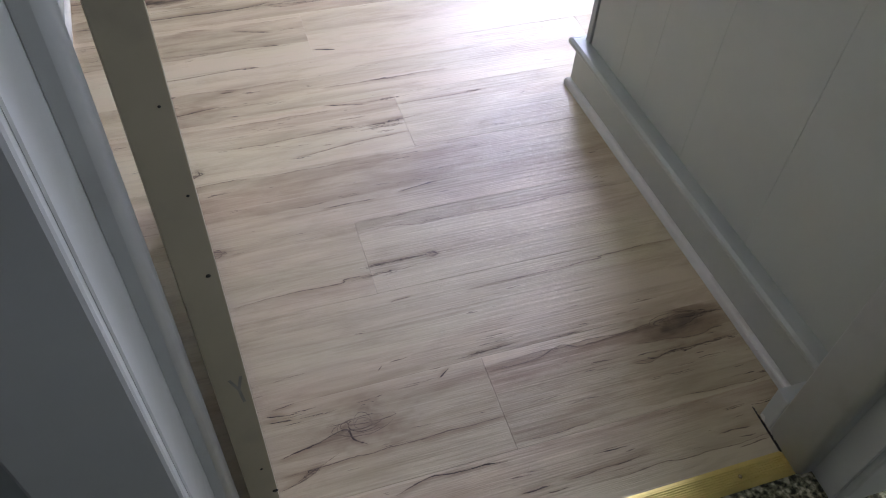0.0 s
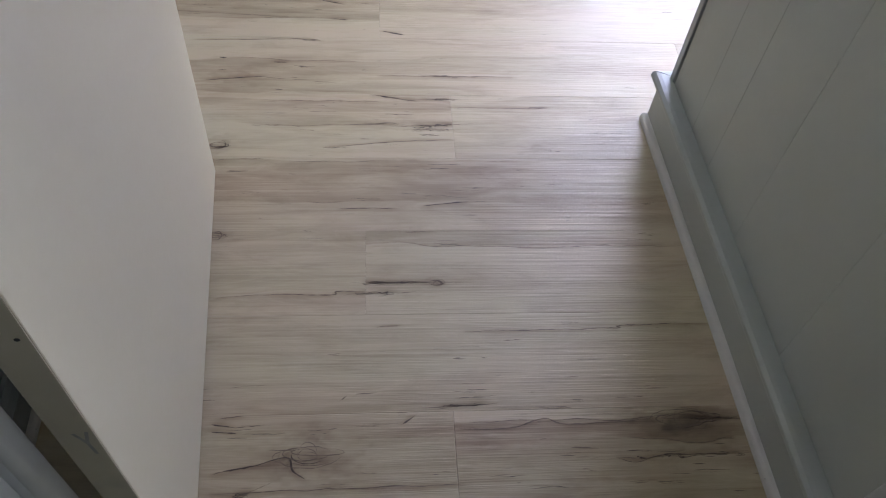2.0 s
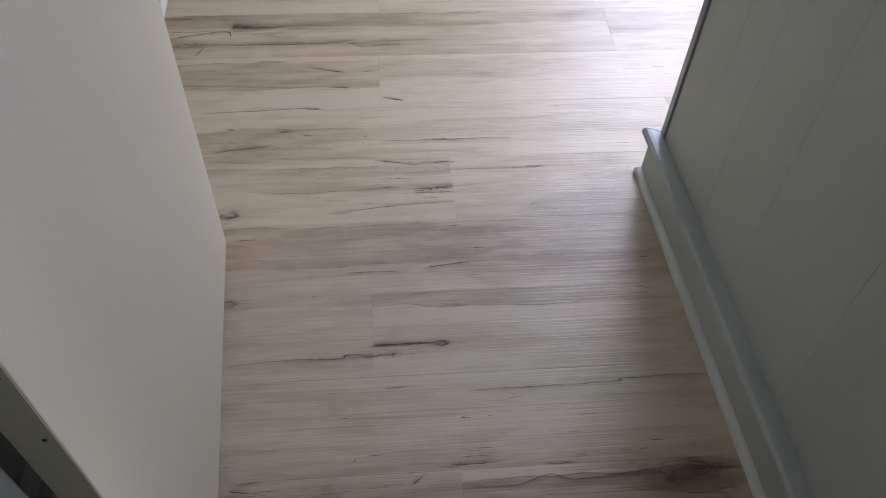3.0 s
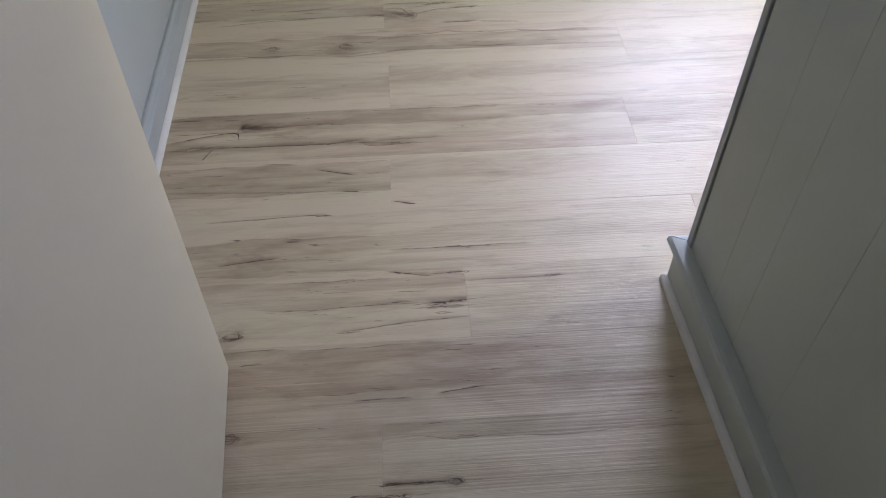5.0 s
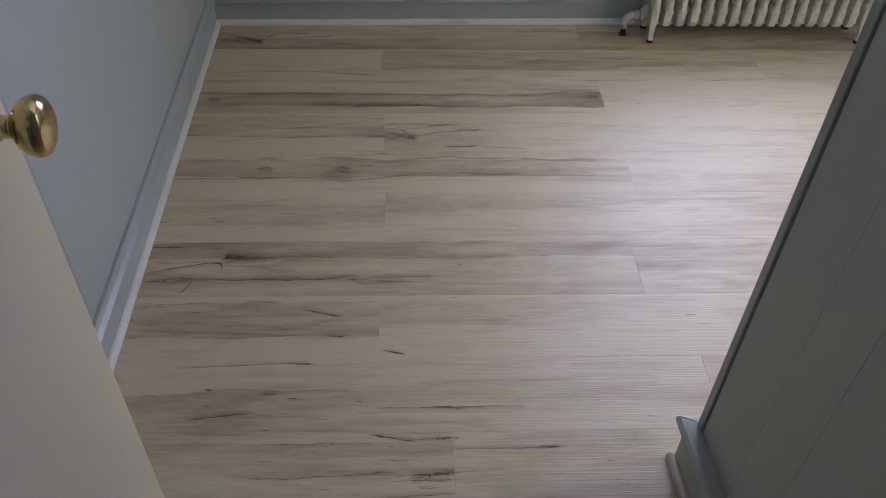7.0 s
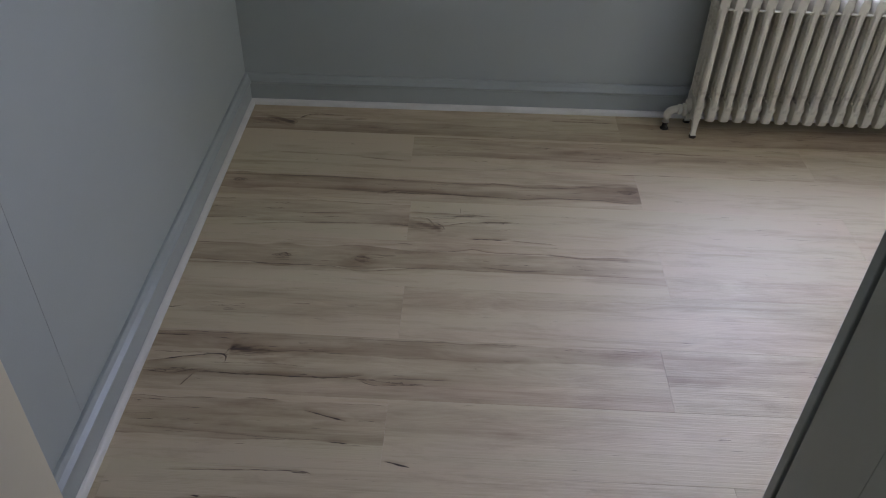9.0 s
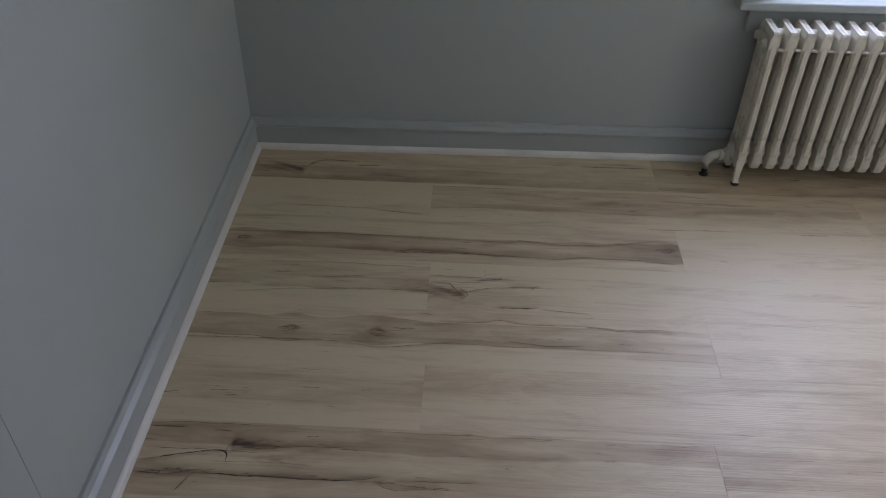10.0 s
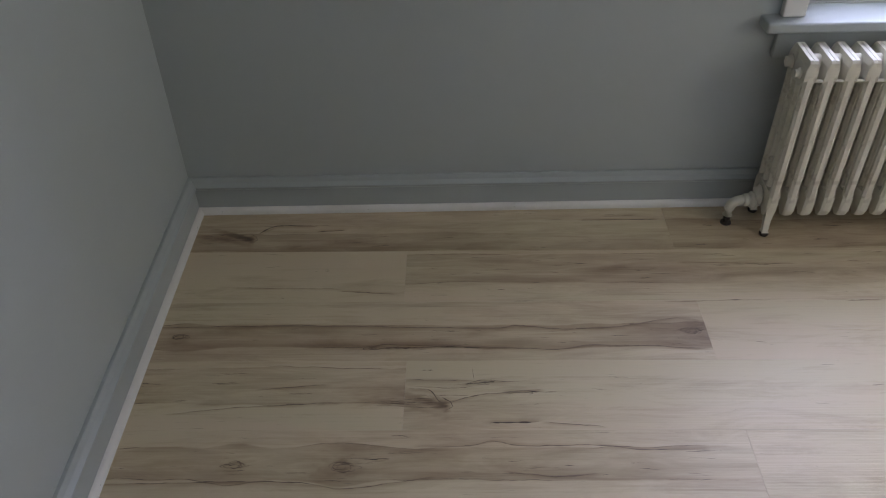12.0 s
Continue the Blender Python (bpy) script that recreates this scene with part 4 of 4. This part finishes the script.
def plank(x0, x1, y0, y1, row, joint):
    """One board between its joints, 4.5 mm thick with eased edges; the print's brown bands are kept on its points."""
    g = 0.0001
    x0, x1, y0, y1 = x0 + g, x1 - g, y0 + g, y1 - g
    seen = x1 > -0.65 and x0 < 1.4
    nx, ny = (max(2, round((x1 - x0) / 0.006)), max(2, round((y1 - y0) / 0.0021))) if seen else (2, 2)
    xs = [x0, *np.linspace(x0 + 0.0006, x1 - 0.0006, nx + 1).tolist(), x1]
    ys = [y0, *np.linspace(y0 + 0.0006, y1 - 0.0006, ny + 1).tolist(), y1]
    cx, cy = (x0 + x1) / 2, (y0 + y1) / 2
    verts = []
    tones = tone_grid(xs, ys, row, joint, x0, x1).tolist()
    for j, y in enumerate(ys):
        for i, x in enumerate(xs):
            rim = i in (0, len(xs) - 1) or j in (0, len(ys) - 1)
            verts.append((x - cx, y - cy, -0.0003 if rim else 0.0))
    k = len(xs)
    faces = [(j * k + i, j * k + i + 1, (j + 1) * k + i + 1, (j + 1) * k + i) for j in range(len(ys) - 1) for i in range(k - 1)]
    base = len(verts)
    for x, y in ((x0, y0), (x1, y0), (x1, y1), (x0, y1)):
        verts.append((x - cx, y - cy, -0.0050))
        tones.append(0)
    faces += [(base, base + 3, base + 2, base + 1)]
    rims = [list(range(k)), [j * k + k - 1 for j in range(len(ys))], [(len(ys) - 1) * k + i for i in range(k)][::-1], [j * k for j in range(len(ys))][::-1]]
    for s, r in enumerate(rims):
        faces.append((*r[::-1], base + s, base + (s + 1) % 4))
    me = bpy.data.meshes.new("plank")
    me.from_pydata(verts, [], faces)
    at = me.color_attributes.new("tone", "FLOAT_COLOR", "POINT")
    at.data.foreach_set("color", np.repeat(np.array(tones, dtype=np.float32), 4))
    me.materials.append(PLANK)
    ob = new("plank", me)
    ob.parent, ob.location = floor, (cx, cy, 0)


for row, joint in enumerate(JOINT, 1):
    y1, y0 = (NY + 0.03 if row == 1 else -(row - 1) * W), max(-row * W, -2.722)
    left = west((y0 + y1) / 2) - 0.02
    right = EX + 0.02 if y1 > PY else part_x(y0) + 0.03
    x = joint
    while x > left:
        x -= LEN
    while x < right:
        a, b = max(x, left), min(x + LEN, right)
        if b - a > 0.004:
            plank(a, b, y0, y1, row, joint)
        x += LEN


def crack_ribbons():
    bms = {0: bmesh.new(), 1: bmesh.new()}
    rng = random.Random(11)
    def smooth(pts):
        if len(pts) < 3:
            return pts
        p = [pts[0], *pts, pts[-1]]
        out = []
        for i in range(1, len(p) - 2):
            for k in range(5):
                t = k / 5
                out.append(0.5 * ((2 * p[i]) + (p[i + 1] - p[i - 1]) * t + (2 * p[i - 1] - 5 * p[i] + 4 * p[i + 1] - p[i + 2]) * t * t
                                  + (3 * p[i] - p[i - 1] - 3 * p[i + 1] + p[i + 2]) * t ** 3))
        return out + [pts[-1]]

    def tangle(at, long, high, off, dark=0.75):
        """A thin, flattened and not quite closed loop of grain."""
        at = at + Vector((rng.uniform(-0.3, 0.3) * long, rng.uniform(-1, 1) * off))
        turn, start, span = rng.uniform(-0.08, 0.08), rng.uniform(0, 6.28), rng.uniform(2.4, 5.8)
        loop = []
        for i in range(11):
            a = start + span * i / 10
            x, y = long * math.cos(a), high * math.sin(a)
            loop.append(at + Vector((x, y + x * turn)))
        lines.append((rng.uniform(0.9, 1.9), rng.random() < dark, loop))

    lines = []
    for wide, *c in ALL_CRACKS:
        pts = smooth([Vector((c[i], c[i + 1])) for i in range(0, len(c), 2)])
        if wide < 4:
            lines.append((wide * 1.1, wide >= 3, pts))
            continue
        lines.append((1.5, True, pts))
        run = pts[-1] - pts[0]
        for k in range(4 + int(run.length / 0.018)):
            tangle(pts[0] + run * rng.uniform(0, 1), rng.uniform(0.004, 0.016), wide * 0.0004 * rng.uniform(0.4, 1.5), wide * 0.0006)
        end, way = pts[-1], run.normalized()
        lines.append((1.2, False, [pts[0] - way * rng.uniform(0.02, 0.05), pts[0], end, end + way * rng.uniform(0.02, 0.06)]))
    for kx, ky, r, k in KNOTS:
        if k > 0.3:
            for _ in range(9):
                tangle(Vector((kx, ky)), r * rng.uniform(0.25, 1.1), r * rng.uniform(0.10, 0.45), r * 0.12, 0.12)
    for kx, ky, r, k in TEARS:
        for i in range(5):
            h = 0.010 * (i - 2) / 2
            lines.append((1.4, i % 2 == 0, [Vector((kx + r * (1.0 - 0.14 * i), ky + h)), Vector((kx, ky + h * 1.2)), Vector((kx - r * rng.uniform(1.0, 2.4), ky + h * 0.5))]))
        lines.append((2.6, True, [Vector((kx + r * 0.7, ky + 0.016)), Vector((kx + r * 1.1, ky + 0.004)), Vector((kx + r * 1.2, ky - 0.010)), Vector((kx + r * 0.9, ky - 0.016))]))
    for r, x0, x1, s0, s1, k in BANDS_A + BANDS_B + BANDS_C:
        for s in (s0, s1):
            run = []
            for x in np.arange(x0 + 0.01, x1, 0.014).tolist() if abs(k) > 0.21 and 0.03 < s < 0.97 else []:
                y = -(r - 1 + s - band_wob(x, r, s)) * W
                if noise.noise((x * 4.0, r * 2.7 + s * 9, 2.0)) > -0.10 and -r * W + 0.004 < y < -(r - 1) * W - 0.004 and not (y < PY and x > part_x(y) - 0.02):
                    run.append(Vector((x, y)))
                elif run:
                    if len(run) > 3:
                        lines.append((1.5, False, run))
                    run = []
            if len(run) > 3:
                lines.append((1.5, False, run))
    spots = []
    for r, x0, x1, s0, s1, k in BANDS_A + BANDS_B + BANDS_C:     # dashes gather in the brown bands
        for _ in range(int((x1 - x0) * 22 * (s1 - s0) / 0.4) if k > 0.15 else 0):
            spots.append((rng.uniform(x0, x1), r - 1, -(r - 1 + rng.uniform(s0, s1)) * W, rng.uniform(0.6, 2.2)))
    for _ in range(90):
        row = rng.randint(0, 14)
        spots.append((rng.uniform(-0.6, 1.3), row, -(row + rng.uniform(0.08, 0.92)) * W, 1.0))
    for x, row, y, reach in spots:
        if x > part_x(y) - 0.03 and y < PY or abs(x - JOINT[row]) < 0.03:
            continue
        for _ in range(rng.choice((1, 1, 2, 3))):
            x, y = x + rng.uniform(-0.03, 0.03), y + rng.uniform(-0.004, 0.004)
            L = rng.uniform(0.004, 0.016) * reach
            lines.append((rng.uniform(0.6, 1.7), rng.random() < 0.45, [Vector((x - L, y)), Vector((x + L, y + rng.uniform(-0.0015, 0.0015)))]))
    for wide, dark, pts in lines:
        fine = []
        for a, b in zip(pts, pts[1:]):
            n = max(2, int((b - a).length / 0.006))
            fine += [a.lerp(b, i / n) for i in range(n)]
        fine.append(pts[-1])
        seed = rng.uniform(0, 50)
        half = wide * 0.00040
        fine = [p + Vector((0, 0.0022 * noise.noise((p.x * 28, seed, 0)) + 0.0009 * noise.noise((p.x * 110, seed, 7)))) for p in fine]
        total = len(fine) - 1
        bm = bms[0 if dark else 1]
        prev = None
        for i, p in enumerate(fine):
            s = i / total
            ahead = (fine[min(i + 1, total)] - fine[max(i - 1, 0)]).normalized()
            side = Vector((-ahead.y, ahead.x))
            taper = min(1, 5 * s + 0.10, 5 * (1 - s) + 0.10)
            h = half * taper * (0.40 + 1.9 * abs(noise.noise((p.x * 45, seed, 3))))
            cur = [bm.verts.new((*(p - side * h), 0.00035)), bm.verts.new((*(p + side * h), 0.00035))]
            if prev:
                bm.faces.new((prev[0], cur[0], cur[1], prev[1]))
            prev = cur
    part("printed_crack", bms[0], CRACK, floor, "dark printed cracks in the boards", kind="stuff")
    part("printed_vein", bms[1], VEIN, floor, "thin printed grain lines", kind="stuff")


crack_ribbons()
